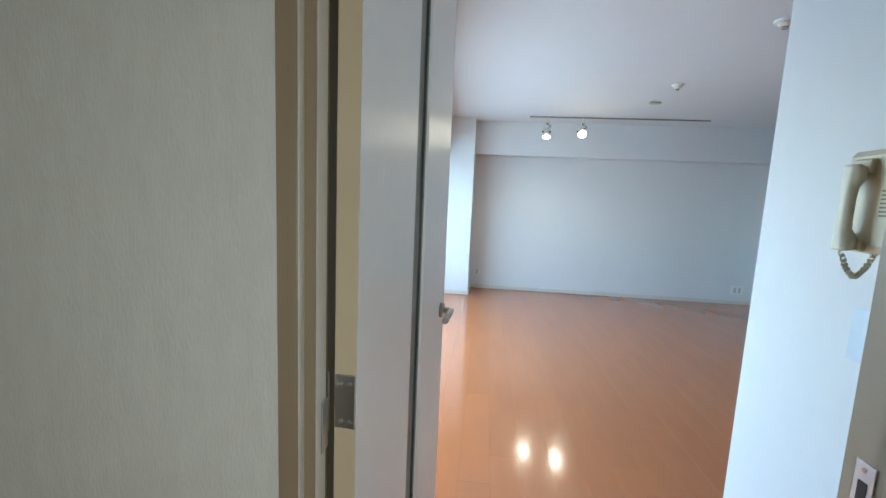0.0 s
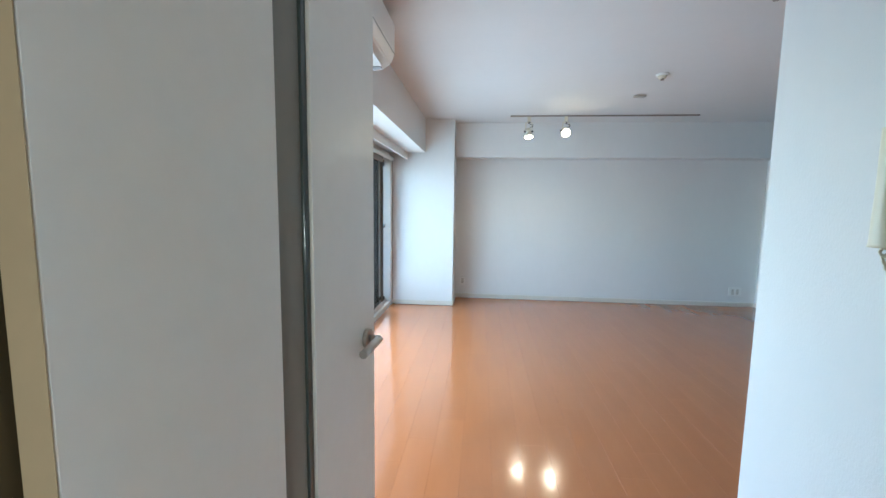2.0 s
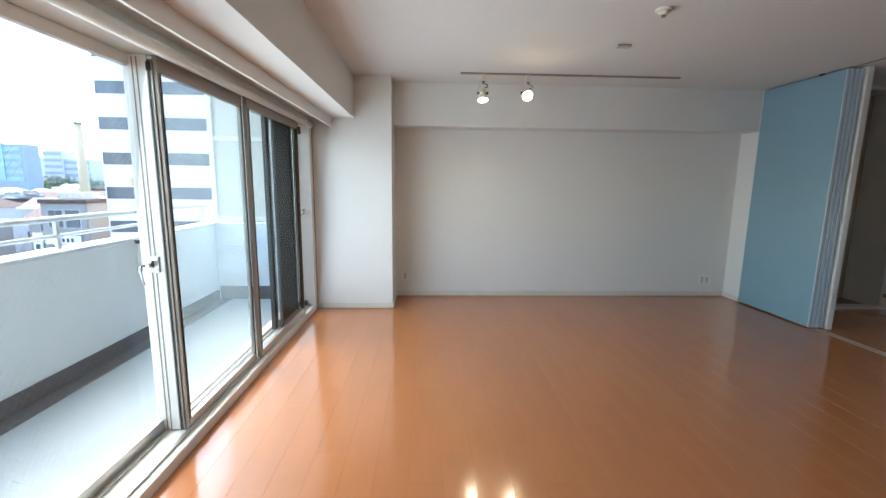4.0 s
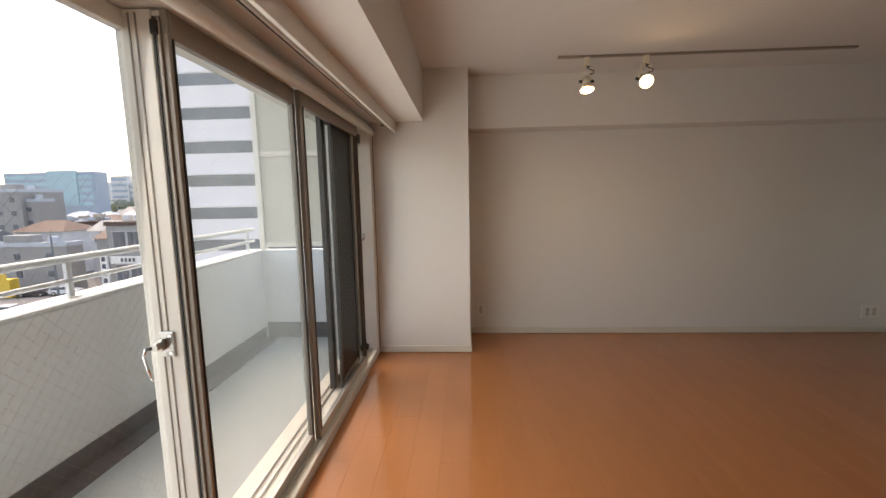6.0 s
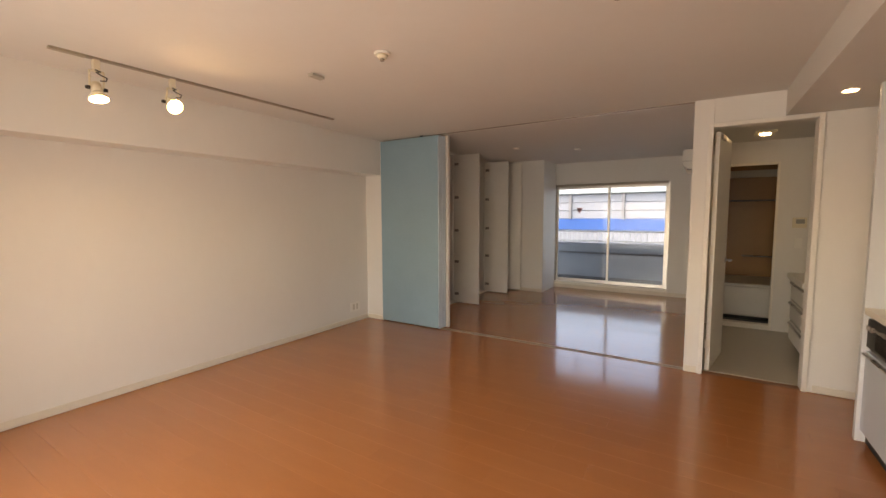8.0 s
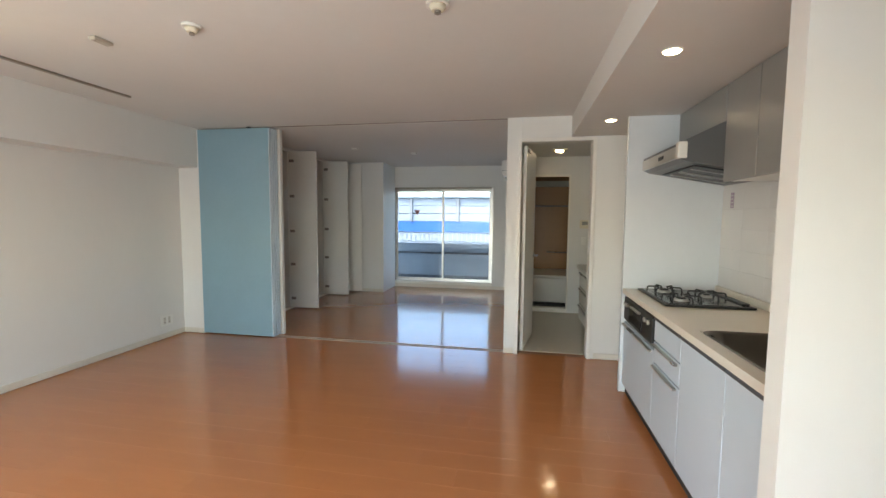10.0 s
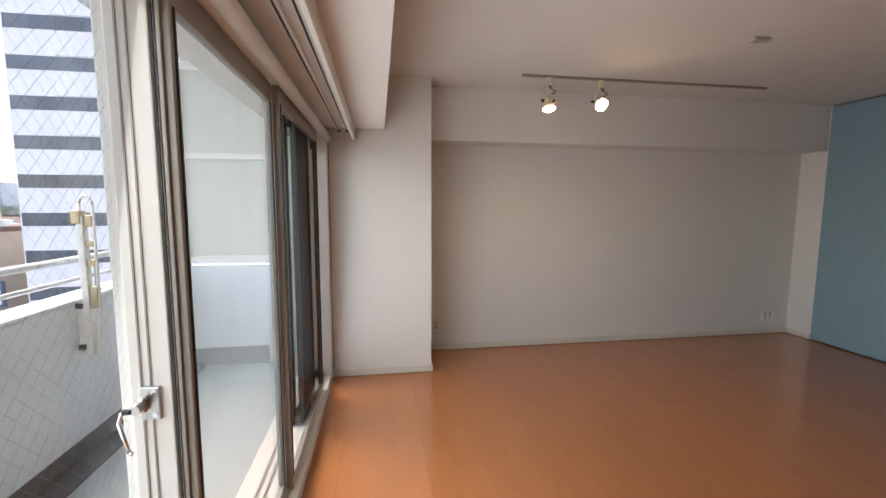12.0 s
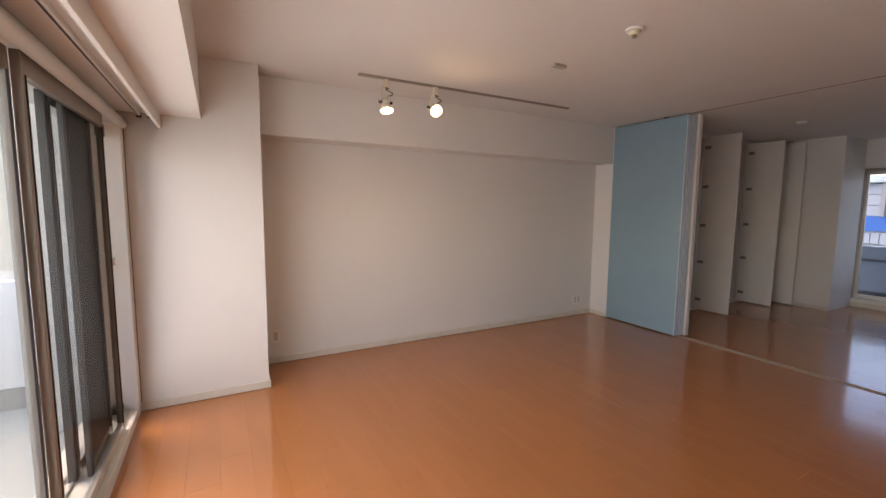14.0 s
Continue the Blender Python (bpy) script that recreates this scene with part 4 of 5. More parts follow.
hob = thing("gas_hob", (3.66, -5.13, 0.85), "black three-burner gas hob on worktop", "hob")
part("plate", B(3.36, 3.99, -5.39, -4.87, 0.851, 0.866, 0.005), BLACK, hob)
part("glass_top", B(3.38, 3.97, -5.37, -4.89, 0.8661, 0.869, 0.001), material("black_hob_enamel", (0.012, 0.012, 0.014), 0.2), hob)
part("rear_vent", B(3.42, 3.93, -5.38, -5.335, 0.869, 0.878, 0.003), BLACK, hob)
for x, y, r in ((3.83, -5.01, 0.055), (3.50, -5.01, 0.05), (3.67, -5.23, 0.036)):
    b = part("burner", disc(bmesh.new(), x, y, 0.885, r * 0.75, 0.017, r), STEEL, hob, smooth=True)
    part("burner_cap", disc(bmesh.new(), x, y, 0.893, r * 0.5, 0.008, r * 0.6), BLACK, b, smooth=True)
    bm = bmesh.new()
    for i in range(6):
        a = radians(60 * i + 15)
        c, s = math.cos(a), math.sin(a)
        tube(bm, [(x + c * 0.035, y + s * 0.035, 0.905), (x + c * 0.10, y + s * 0.10, 0.905), (x + c * 0.11, y + s * 0.11, 0.90), (x + c * 0.115, y + s * 0.115, 0.869)], 0.005, seg=6)
    part("pan_support", bm, RUBBER, b)

hood = thing("range_hood", (3.67, -5.2, 1.75), "grey slanted range hood with steel front lip", "range hood")
HOODM = material("hood_grey_paint", (0.15, 0.155, 0.16), 0.35, metal=0.3, vary=0.03)
bm = loft(bmesh.new(), [(-5.46, 1.66), (-4.93, 1.755), (-4.89, 1.775), (-4.885, 1.80), (-4.885, 1.865), (-5.13, 1.985), (-5.46, 1.985)], 3.305, 4.04, "x")
part("canopy", bm, HOODM, hood)
part("front_lip", B(3.303, 4.041, -4.90, -4.878, 1.775, 1.85, 0.006), ALU, hood, "brushed metal front lip")
part("corner_cap", B(3.298, 3.345, -4.93, -4.876, 1.772, 1.872, 0.006), TRIM, hood)
part("filter", loft(bmesh.new(), [(-5.40, 1.662), (-5.0, 1.732), (-5.0, 1.74), (-5.40, 1.67)], 3.38, 3.96, "x"), BLACK, hood)
bm = bmesh.new()
for i in (2, 6, 7, 11):
    loft(bm, [(-5.38, 1.661), (-5.02, 1.724), (-5.02, 1.73), (-5.38, 1.667)], 3.40 + i * 0.04, 3.42 + i * 0.04, "x")
part("filter_slats", bm, STEEL, hood)
part("switch", B(3.56, 3.66, -4.878, -4.874, 1.80, 1.825, 0.002), BLACK, hood)


def wall_cabinet(x0, x1, z0, label):
    t = thing("wall_cabinet", ((x0 + x1) / 2, -5.3, z0), label, "cabinet", "kitchen wall cabinets")
    part("body", B(x0 + 0.001, x1 - 0.001, -5.46, -5.152, z0, 2.198), WHITE, t)
    part("door", B(x0 + 0.002, x1 - 0.002, -5.15, -5.13, z0 - 0.004, 2.196, 0.002), UPPER, t)


wall_cabinet(3.305, 4.04, 1.99, "grey wall cabinet above range hood")
wall_cabinet(2.958, 3.302, 1.632, "grey narrow kitchen wall cabinet")
wall_cabinet(2.44, 2.956, 1.632, "grey kitchen wall cabinet")
wall_cabinet(1.932, 2.438, 1.632, "grey kitchen wall cabinet beside wall")
st = thing("splashback_sticker", (3.9, -5.46, 1.55), "small purple printed sticker on splashback", "sticker")
STK = material("purple_print", (0.35, 0.25, 0.32), 0.5)
part("sheet", B(3.875, 3.92, -5.458, -5.4565, 1.49, 1.60), STK, st)
bm = bmesh.new()
for i in range(4):
    box(bm, 3.88, 3.915, -5.4564, -5.4556, 1.50 + i * 0.025, 1.508 + i * 0.025)
part("print_bars", bm, material("pale_print", (0.6, 0.55, 0.55), 0.6), st)

# ---- washroom ----
wd = thing("washroom_door_leaf", (4.93, -3.975, 0), "white washroom door standing open", "door", rz=-10)
part("panel", local(B(0.0, 0.66, -0.034, 0.0, 0.01, 2.14, 0.002), wd), DOORPAINT, wd)
bm = tube(bmesh.new(), [(0.60, -0.034, 0.97), (0.60, -0.085, 0.97), (0.49, -0.085, 0.97)], 0.010, seg=12)
cyl(bm, (0.60, -0.034, 0.97), (0.60, -0.044, 0.97), 0.025, seg=20)
part("lever_handle", local(bm, wd), NICKEL, wd, "satin nickel lever", smooth=True)
for z in (0.25, 1.1, 1.9):
    part("hinge", local(B(-0.006, 0.0, -0.034, 0.01, z - 0.04, z + 0.04, 0.002), wd), SASH, wd)
part("closer", local(B(0.03, 0.20, -0.055, -0.035, 2.08, 2.12, 0.004), wd), BRONZE, wd)
BATH = material("brown_bath_panel", (0.45, 0.24, 0.085), 0.3, vary=0.05, scale=3)
struct("wall_bath_east", B(8.2, 8.3, -5.4, -3.951, 0, 2.3), BATH, "brown glossy bath wall panel")
struct("wall_bath_north", B(6.97, 8.2, -3.96, -3.951, 0, 2.3), BATH)
struct("wall_bath_south", B(6.97, 8.2, -5.4, -5.35, 0, 2.3), BATH)
struct("floor_bath", B(6.97, 8.2, -5.35, -3.96, -0.03, 0.01), DARKBAND, "dark bathroom floor")
struct("floor_bath_sill", B(6.86, 6.98, -4.66, -4.13, 0.0, 0.06, 0.006), SASH, "pale bathroom threshold")
bm = B(6.862, 6.88, -4.145, -4.12, 0.0, 2.04, 0.003)
box(bm, 6.862, 6.88, -4.67, -4.645, 0.0, 2.04, 0.003)
box(bm, 6.862, 6.88, -4.645, -4.145, 2.01, 2.04, 0.003)
struct("trim_bath_door", bm, SASH, "pale bathroom door frame")
tub = thing("bathtub", (7.6, -4.7, 0), "white bathtub with rounded rim", "bathtub")
bm = B(7.30, 8.19, -5.34, -3.965, 0.06, 0.46, 0.02)
part("apron", bm, WHITE, tub)
bm = B(7.27, 8.19, -5.34, -3.965, 0.462, 0.50, 0.015)
part("rim", bm, WHITE, tub)
part("plinth", B(7.33, 8.19, -5.34, -3.965, 0.012, 0.06), BLACK, tub)
for z, x0, y0, y1, nm, mat in ((1.62, 8.16, -5.2, -4.0, "curtain_bar", BRONZE), (0.80, 8.15, -4.95, -4.45, "grab_bar", STEEL)):
    t = thing(nm, (x0, (y0 + y1) / 2, z), "dark metal bar fixed across bath wall" if nm == "curtain_bar" else "short steel grab bar on bath wall", "bar")
    part("bar", tube(bmesh.new(), [(x0 + 0.038, y0, z), (x0, y0, z), (x0, y1, z), (x0 + 0.038, y1, z)], 0.012, seg=10), mat, t, smooth=True)
struct("trim_bath_shelf", B(8.12, 8.199, -5.3, -3.97, 1.96, 2.06, 0.004), IVORY, "tan box above bath wall")
va = thing("vanity_unit", (5.75, -5.05, 0), "white vanity with drawers and basin top", "vanity")
part("carcass", B(5.45, 6.2, -5.395, -4.76, 0.08, 0.74), WHITE, va)
part("toe_kick", B(5.45, 6.2, -5.38, -4.80, 0.0, 0.079), BLACK, va)
part("basin_top", B(5.43, 6.22, -5.395, -4.70, 0.742, 0.80, 0.012), WHITE, va)
for z in (0.10, 0.32, 0.53):
    d = part("drawer", B(5.455, 6.195, -4.759, -4.74, z, z + 0.195, 0.003), WHITE, va)
    part("handle", B(5.50, 6.15, -4.74, -4.715, z + 0.165, z + 0.18, 0.003), STEEL, d)
sw = thing("wall_switch", (6.869, -4.875, 1.32), "white wall control panel beside bath door", "switch")
part("plate", B(6.856, 6.8695, -4.94, -4.81, 1.26, 1.38, 0.004), IVORY, sw)
part("display", B(6.853, 6.857, -4.92, -4.84, 1.31, 1.36, 0.001), material("grey_panel_display", (0.3, 0.3, 0.27), 0.4), sw)
sw = thing("wall_switch", (6.869, -4.875, 1.08), "small white light switch beside bath door", "switch")
part("plate", B(6.862, 6.8695, -4.91, -4.84, 1.02, 1.14, 0.003), WHITE, sw)
part("rocker", B(6.858, 6.862, -4.895, -4.855, 1.04, 1.12, 0.002), WHITE, sw)

# ---- the town outside ----
G = -13.5
ASPHALT = material("asphalt", (0.13, 0.13, 0.135), 0.85, vary=0.12, scale=0.4, bump=0.2, bump_scale=4)
bm = B(-900, 900, -900, 900, G - 1, G)
struct("ground", bm, ASPHALT, "grey asphalt ground between houses")
LILAC = material("pale_cladding", (0.80, 0.76, 0.77), 0.6, vary=0.04, scale=0.3)
DUSKGLASS = material("dark_blue_window", (0.11, 0.12, 0.14), 0.15, vary=0.5, scale=0.35)
GREYW = material("grey_render", (0.27, 0.265, 0.26), 0.8, vary=0.08, scale=0.5)
BEIGEW = material("beige_render", (0.34, 0.305, 0.26), 0.8, vary=0.08, scale=0.5)
WHITEW = material("white_render", (0.54, 0.55, 0.56), 0.8, vary=0.06, scale=0.5)
BROWNR = material("brown_roof_tile", (0.085, 0.045, 0.037), 0.7, vary=0.12, scale=2)
GREYR = material("grey_roof_tile", (0.13, 0.145, 0.165), 0.6, vary=0.12, scale=2)
PALER = material("pale_metal_roof", (0.38, 0.42, 0.47), 0.5, vary=0.08, scale=1)
SIGN = material("sign_board_white", (0.72, 0.71, 0.68), 0.5, vary=0.04)
SIGNY = material("sign_board_yellow", (0.65, 0.42, 0.05), 0.5, vary=0.04)
INK = material("sign_ink", (0.05, 0.05, 0.07), 0.6)

office = thing("office_building", (-20, 50, G), "tall pale office block with dark window bands", "building")
OX0, OX1, OY = -33.2, -4.0, 41.0
part("wall", B(OX0, OX1, OY, OY + 22, G, 21.0, 0.1), LILAC, office)
part("parapet", B(OX0 - 0.02, OX1 + 0.02, OY - 0.02, OY + 22.1, 20.9, 21.1, 0.02), LILAC, office)
for i in range(9):
    z = 17.35 - 3.6 * i
    band = part("window_band", B(OX0 + 0.2, OX1 - 0.2, OY - 0.03, OY + 0.3, z, z + 1.25), DUSKGLASS, office, "dark glazed window band")
    bm = bmesh.new()
    x = OX0 + 0.2
    while x < OX1 - 0.3:
        box(bm, x, x + 0.12, OY - 0.05, OY + 0.0, z, z + 1.25)
        x += 2.1
    part("mullion", bm, DUSKGLASS, band)
    part("ledge", B(OX0 + 4.0, OX1 + 0.0, OY - 0.10, OY - 0.001, z + 1.35, z + 1.6), LILAC, office)
part("entrance_canopy", B(-31, -20, OY - 2.5, OY, G + 4.2, G + 4.8, 0.05), GREYW, office)
part("shop_window", B(-32, -19, OY - 0.1, OY + 0.2, G + 0.4, G + 3.9), DUSKGLASS, office)


def windows(parent, x0, x1, z, y, n, w, h):
    """A row of framed windows on a wall that faces the viewer."""
    for i in range(n):
        cx = x0 + (x1 - x0) * (i + 0.5) / n
        f = part("window", B(cx - w / 2 - 0.06, cx + w / 2 + 0.06, y - 0.06, y + 0.02, z - 0.06, z + h + 0.06), WHITEW, parent)
        part("pane", B(cx - w / 2, cx - 0.02, y - 0.07, y - 0.055, z, z + h), DUSKGLASS, f)
        part("pane", B(cx + 0.02, cx + w / 2, y - 0.07, y - 0.055, z, z + h), DUSKGLASS, f)


shop = thing("shop_building", (-38.0, 45, G), "grey four-storey shop building with sign boards", "building")
SX0, SX1, SY = -40.4, -35.7, 41.3
part("wall", B(SX0, SX1, SY, SY + 9, G, -1.24, 0.05), GREYW, shop)
part("side_wall", B(SX1, SX1 + 0.1, SY + 0.1, SY + 9, G, -1.24), BEIGEW, shop)
rf = part("roof", B(SX0 - 0.15, SX1 + 0.2, SY - 0.15, SY + 9.1, -1.24, -0.78, 0.05), BROWNR, shop, "brown roof edge")
for x in (-39.6, -38.2, -36.9):
    part("roof_unit", B(x, x + 0.9, SY + 1.5, SY + 2.3, -0.78, -0.1, 0.04), WHITEW, rf)
for z in (-3.85, -7.7, -11.3):
    windows(shop, SX0 + 0.6, SX1 - 0.5, z, SY, 2, 1.5, 1.9)
for x0, x1, z0, z1, mat in ((-39.9, -36.3, -5.6, -4.75, SIGN), (-41.2, -40.3, -8.2, -4.4, SIGN), (-36.2, -35.0, -8.4, -5.9, material("navy_sign", (0.05, 0.07, 0.13), 0.5)), (-42.0, -40.2, -9.9, -9.2, SIGNY), (-37.6, -36.0, -12.6, -9.9, SIGN)):
    s = part("sign_board", B(x0, x1, SY - 0.45, SY - 0.25, z0, z1, 0.03), mat, shop)
    bm = bmesh.new()
    w, hgt = x1 - x0, z1 - z0
    if w > hgt:
        for i in range(4):
            box(bm, x0 + w * (0.35 + 0.13 * i), x0 + w * (0.43 + 0.13 * i), SY - 0.47, SY - 0.448, z0 + hgt * 0.25, z1 - hgt * 0.25)
    else:
        for i in range(4):
            box(bm, x0 + w * 0.25, x1 - w * 0.25, SY - 0.47, SY - 0.448, z0 + hgt * (0.1 + 0.22 * i), z0 + hgt * (0.24 + 0.22 * i))
    part("sign_bars", bm, SIGN if mat.name.startswith("navy") else INK, s)
part("awning", B(SX0, SX1, SY - 1.2, SY, G + 2.7, G + 3.0, 0.03), WHITEW, shop)
part("shop_window", B(SX0 + 0.4, SX1 - 0.4, SY - 0.08, SY + 0.02, G + 0.3, G + 2.6), DUSKGLASS, shop)


def house(at, w, d, h, roof, wallm, roofm, label, n=3, storeys=2):
    x, y = at
    t = thing("house", (x, y, G), label, "house", "houses of the town")
    x0, x1, y0, y1, z = x - w / 2, x + w / 2, y - d / 2, y + d / 2, G + h
    part("wall", B(x0, x1, y0, y1, G, z), wallm, t)
    if roof == "gable":
        bm = loft(bmesh.new(), [(y0 - 0.5, z), (y1 + 0.5, z), (y, z + d * 0.28)], x0 - 0.4, x1 + 0.4, "x")
    elif roof == "hip":
        bm = bmesh.new()
        vs = [bm.verts.new(c) for c in ((x0 - 0.5, y0 - 0.5, z), (x1 + 0.5, y0 - 0.5, z), (x1 + 0.5, y1 + 0.5, z), (x0 - 0.5, y1 + 0.5, z), (x0 + w * 0.28, y, z + d * 0.27), (x1 - w * 0.28, y, z + d * 0.27))]
        for f in ((0, 1, 5, 4), (1, 2, 5), (2, 3, 4, 5), (3, 0, 4), (3, 2, 1, 0)):
            bm.faces.new([vs[i] for i in f])
    else:
        bm = B(x0 - 0.1, x1 + 0.1, y0 - 0.1, y0 + 0.2, z, z + 0.7)
        box(bm, x0 - 0.1, x1 + 0.1, y1 - 0.2, y1 + 0.1, z, z + 0.7)
        box(bm, x0 - 0.1, x0 + 0.2, y0 + 0.2, y1 - 0.2, z, z + 0.7)
        box(bm, x1 - 0.2, x1 + 0.1, y0 + 0.2, y1 - 0.2, z, z + 0.7)
        box(bm, x0 + 0.2, x1 - 0.2, y0 + 0.2, y1 - 0.2, z, z + 0.15)
    r = part("roof", bm, roofm, t)
    if roof == "flat":
        part("roof_hut", B(x - w * 0.15, x + w * 0.12, y - 1, y + 1, z + 0.15, z + 1.9, 0.03), wallm, r)
        part("roof_tank", cyl(bmesh.new(), (x + w * 0.3, y, z + 0.15), (x + w * 0.3, y, z + 1.6), 0.7, seg=14), PALER, r)
    for s in range(storeys):
        windows(t, x0 + 0.3, x1 - 0.3, z - 2.3 - 3.0 * s, y0, n, 1.3, 1.2)
    return t


# nearer houses, by plan
house((-75.5, 63.5), 18, 3, 7.7, "flat", GREYW, PALER, "long grey flat-roofed building with few windows", 3)
house((-87.5, 81), 11, 8, 9.2, "hip", WHITEW, BROWNR, "white house with brown hipped roof")
house((-69.0, 77), 8, 7, 9.4, "gable", WHITEW, GREYR, "white house with grey gabled roof")
house((-60.0, 66), 5, 5, 8.8, "gable", GREYW, BROWNR, "small house with brown roof", 1)
house((-104.0, 88), 14, 10, 17.6, "flat", GREYW, PALER, "grey apartment block with flat roof", 4, 3)
house((-98.0, 86), 7, 4, 15.4, "flat", GREYW, PALER, "lower grey apartment block with flat roof", 2, 3)
house((-55.5, 70), 8, 7, 8.6, "gable", WHITEW, PALER, "white house with pale metal roof")
house((-48.0, 66), 7, 7, 9.2, "hip", BEIGEW, BROWNR, "beige house with brown hipped roof")
house((-90.0, 68), 10, 8, 8.0, "gable", BEIGEW, GREYR, "beige house with grey gabled roof")
rnd = random.Random(7)
walls, roofs = (GREYW, BEIGEW, WHITEW), (BROWNR, GREYR, PALER, PALER)
names = {GREYW: "grey", BEIGEW: "beige", WHITEW: "white", BROWNR: "brown", GREYR: "dark grey", PALER: "pale metal"}
for yy in (88, 96, 105, 115, 127, 142, 158, 172):
    x = -1.42 * yy + rnd.uniform(-4, 4)
    while x < -0.50 * yy:
        w, d = rnd.uniform(5, 10), rnd.uniform(5, 8)
        if not (-112 < x < -76 and 80 < yy < 98):
            k = rnd.choice(("gable", "hip", "flat", "gable"))
            wm, rm = rnd.choice(walls), rnd.choice(roofs)
            h = rnd.uniform(6.0, 9.5) + (yy - 60) * 0.015
            house((x + w / 2, yy + rnd.uniform(-2, 2)), w, d, h, k, wm, rm, f"{names[wm]} house with {names[rm]} {'flat' if k == 'flat' else 'pitched'} roof", 2)
        x += w + rnd.uniform(1.0, 2.5)
far = thing("city_hall", (-160, 155, G), "wide hazy blue-grey office block far away", "building")
# distance haze is mixed into these facade and glass colours
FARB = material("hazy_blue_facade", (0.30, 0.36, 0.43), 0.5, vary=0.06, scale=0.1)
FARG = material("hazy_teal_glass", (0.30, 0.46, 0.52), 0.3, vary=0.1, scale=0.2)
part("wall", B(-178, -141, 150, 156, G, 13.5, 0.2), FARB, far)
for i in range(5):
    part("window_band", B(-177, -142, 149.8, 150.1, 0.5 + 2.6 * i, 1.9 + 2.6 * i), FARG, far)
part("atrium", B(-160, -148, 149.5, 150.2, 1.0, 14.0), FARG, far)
for x, y, w, d, z in ((-118, 190, 14, 12, 9), (-104, 200, 9, 9, 12), (-128, 210, 20, 14, 5), (-215, 190, 30, 20, 10), (-240, 230, 40, 20, 14), (-90, 170, 12, 10, 4), (-260, 200, 22, 20, 8), (-176, 202, 9, 10, 15), (-166, 203, 12, 9, 11)):
    t = thing("tower_block", (x, y, G), "pale hazy apartment block far off", "building", "far blocks")
    part("wall", B(x - w / 2, x + w / 2, y, y + d, G, z, 0.1), WHITEW, t)
    for i in range(5):
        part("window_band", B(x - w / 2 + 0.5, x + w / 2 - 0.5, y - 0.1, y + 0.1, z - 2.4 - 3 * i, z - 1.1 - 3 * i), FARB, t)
ch = thing("chimney", (-87.5, 107, G), "tall tan tapering bathhouse chimney", "chimney")
bm = cyl(bmesh.new(), (-87.5, 107, G), (-87.5, 107, 15.2), 1.25, 0.8, seg=20)
part("stack", bm, material("tan_chimney", (0.52, 0.42, 0.28), 0.8, vary=0.06, scale=0.6), ch, smooth=True)
part("collar", cyl(bmesh.new(), (-87.5, 107, 15.2), (-87.5, 107, 15.7), 0.95, seg=20), GREYW, ch)
# far tree line and one yellowing tree
# both leaf colours are paled, with the haze of distance painted in
LEAF_Y = material("yellow_green_leaves", (0.42, 0.42, 0.14), 0.7, vary=0.35, scale=0.8)
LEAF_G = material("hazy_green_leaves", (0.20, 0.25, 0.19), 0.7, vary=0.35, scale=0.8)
BARK = material("bark", (0.10, 0.08, 0.06), 0.9)


def tree(at, h, r, mat, label, seed):
    rg = random.Random(seed)
    x, y = at
    t = thing("tree", (x, y, G), label, "tree")
    bm = cyl(bmesh.new(), (x, y, G), (x, y, G + h * 0.55), 0.5, 0.25, seg=8)
    for i in range(6):
        a = i * 1.05
        cyl(bm, (x, y, G + h * 0.4), (x + math.cos(a) * r * 0.6, y + math.sin(a) * r * 0.6, G + h * 0.75), 0.18, 0.06, seg=6)
    part("trunk", bm, BARK, t)
    bm = bmesh.new()
    for i in range(3200):
        u, v, q = rg.uniform(-1, 1), rg.uniform(0, 6.283), rg.random() ** 0.4
        s = math.sqrt(1 - u * u)
        lump = 1 + 0.25 * math.sin(3 * v + 4 * u) + 0.12 * math.sin(7 * v)
        c = Vector((x + r * q * s * math.cos(v) * lump, y + r * q * s * math.sin(v) * lump, G + h * 0.72 + h * 0.30 * q * u * lump))
        nrm = Vector((rg.uniform(-1, 1), rg.uniform(-1, 1), rg.uniform(-1, 1))).normalized()
        e1 = nrm.orthogonal().normalized()
        e2 = nrm.cross(e1)
        k = rg.uniform(0.3, 0.65)
        bm.faces.new([bm.verts.new(c + e1 * k * a + e2 * k * b) for a, b in ((-1, 0), (0, -0.6), (1, 0), (0, 0.6))])
    part("crown", bm, mat, t)


tree((-168, 174), 17.0, 8.0, LEAF_Y, "yellowing broad tree among houses", 3)
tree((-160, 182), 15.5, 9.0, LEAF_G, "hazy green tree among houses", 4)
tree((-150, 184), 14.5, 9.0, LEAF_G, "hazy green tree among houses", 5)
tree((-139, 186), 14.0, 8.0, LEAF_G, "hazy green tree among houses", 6)


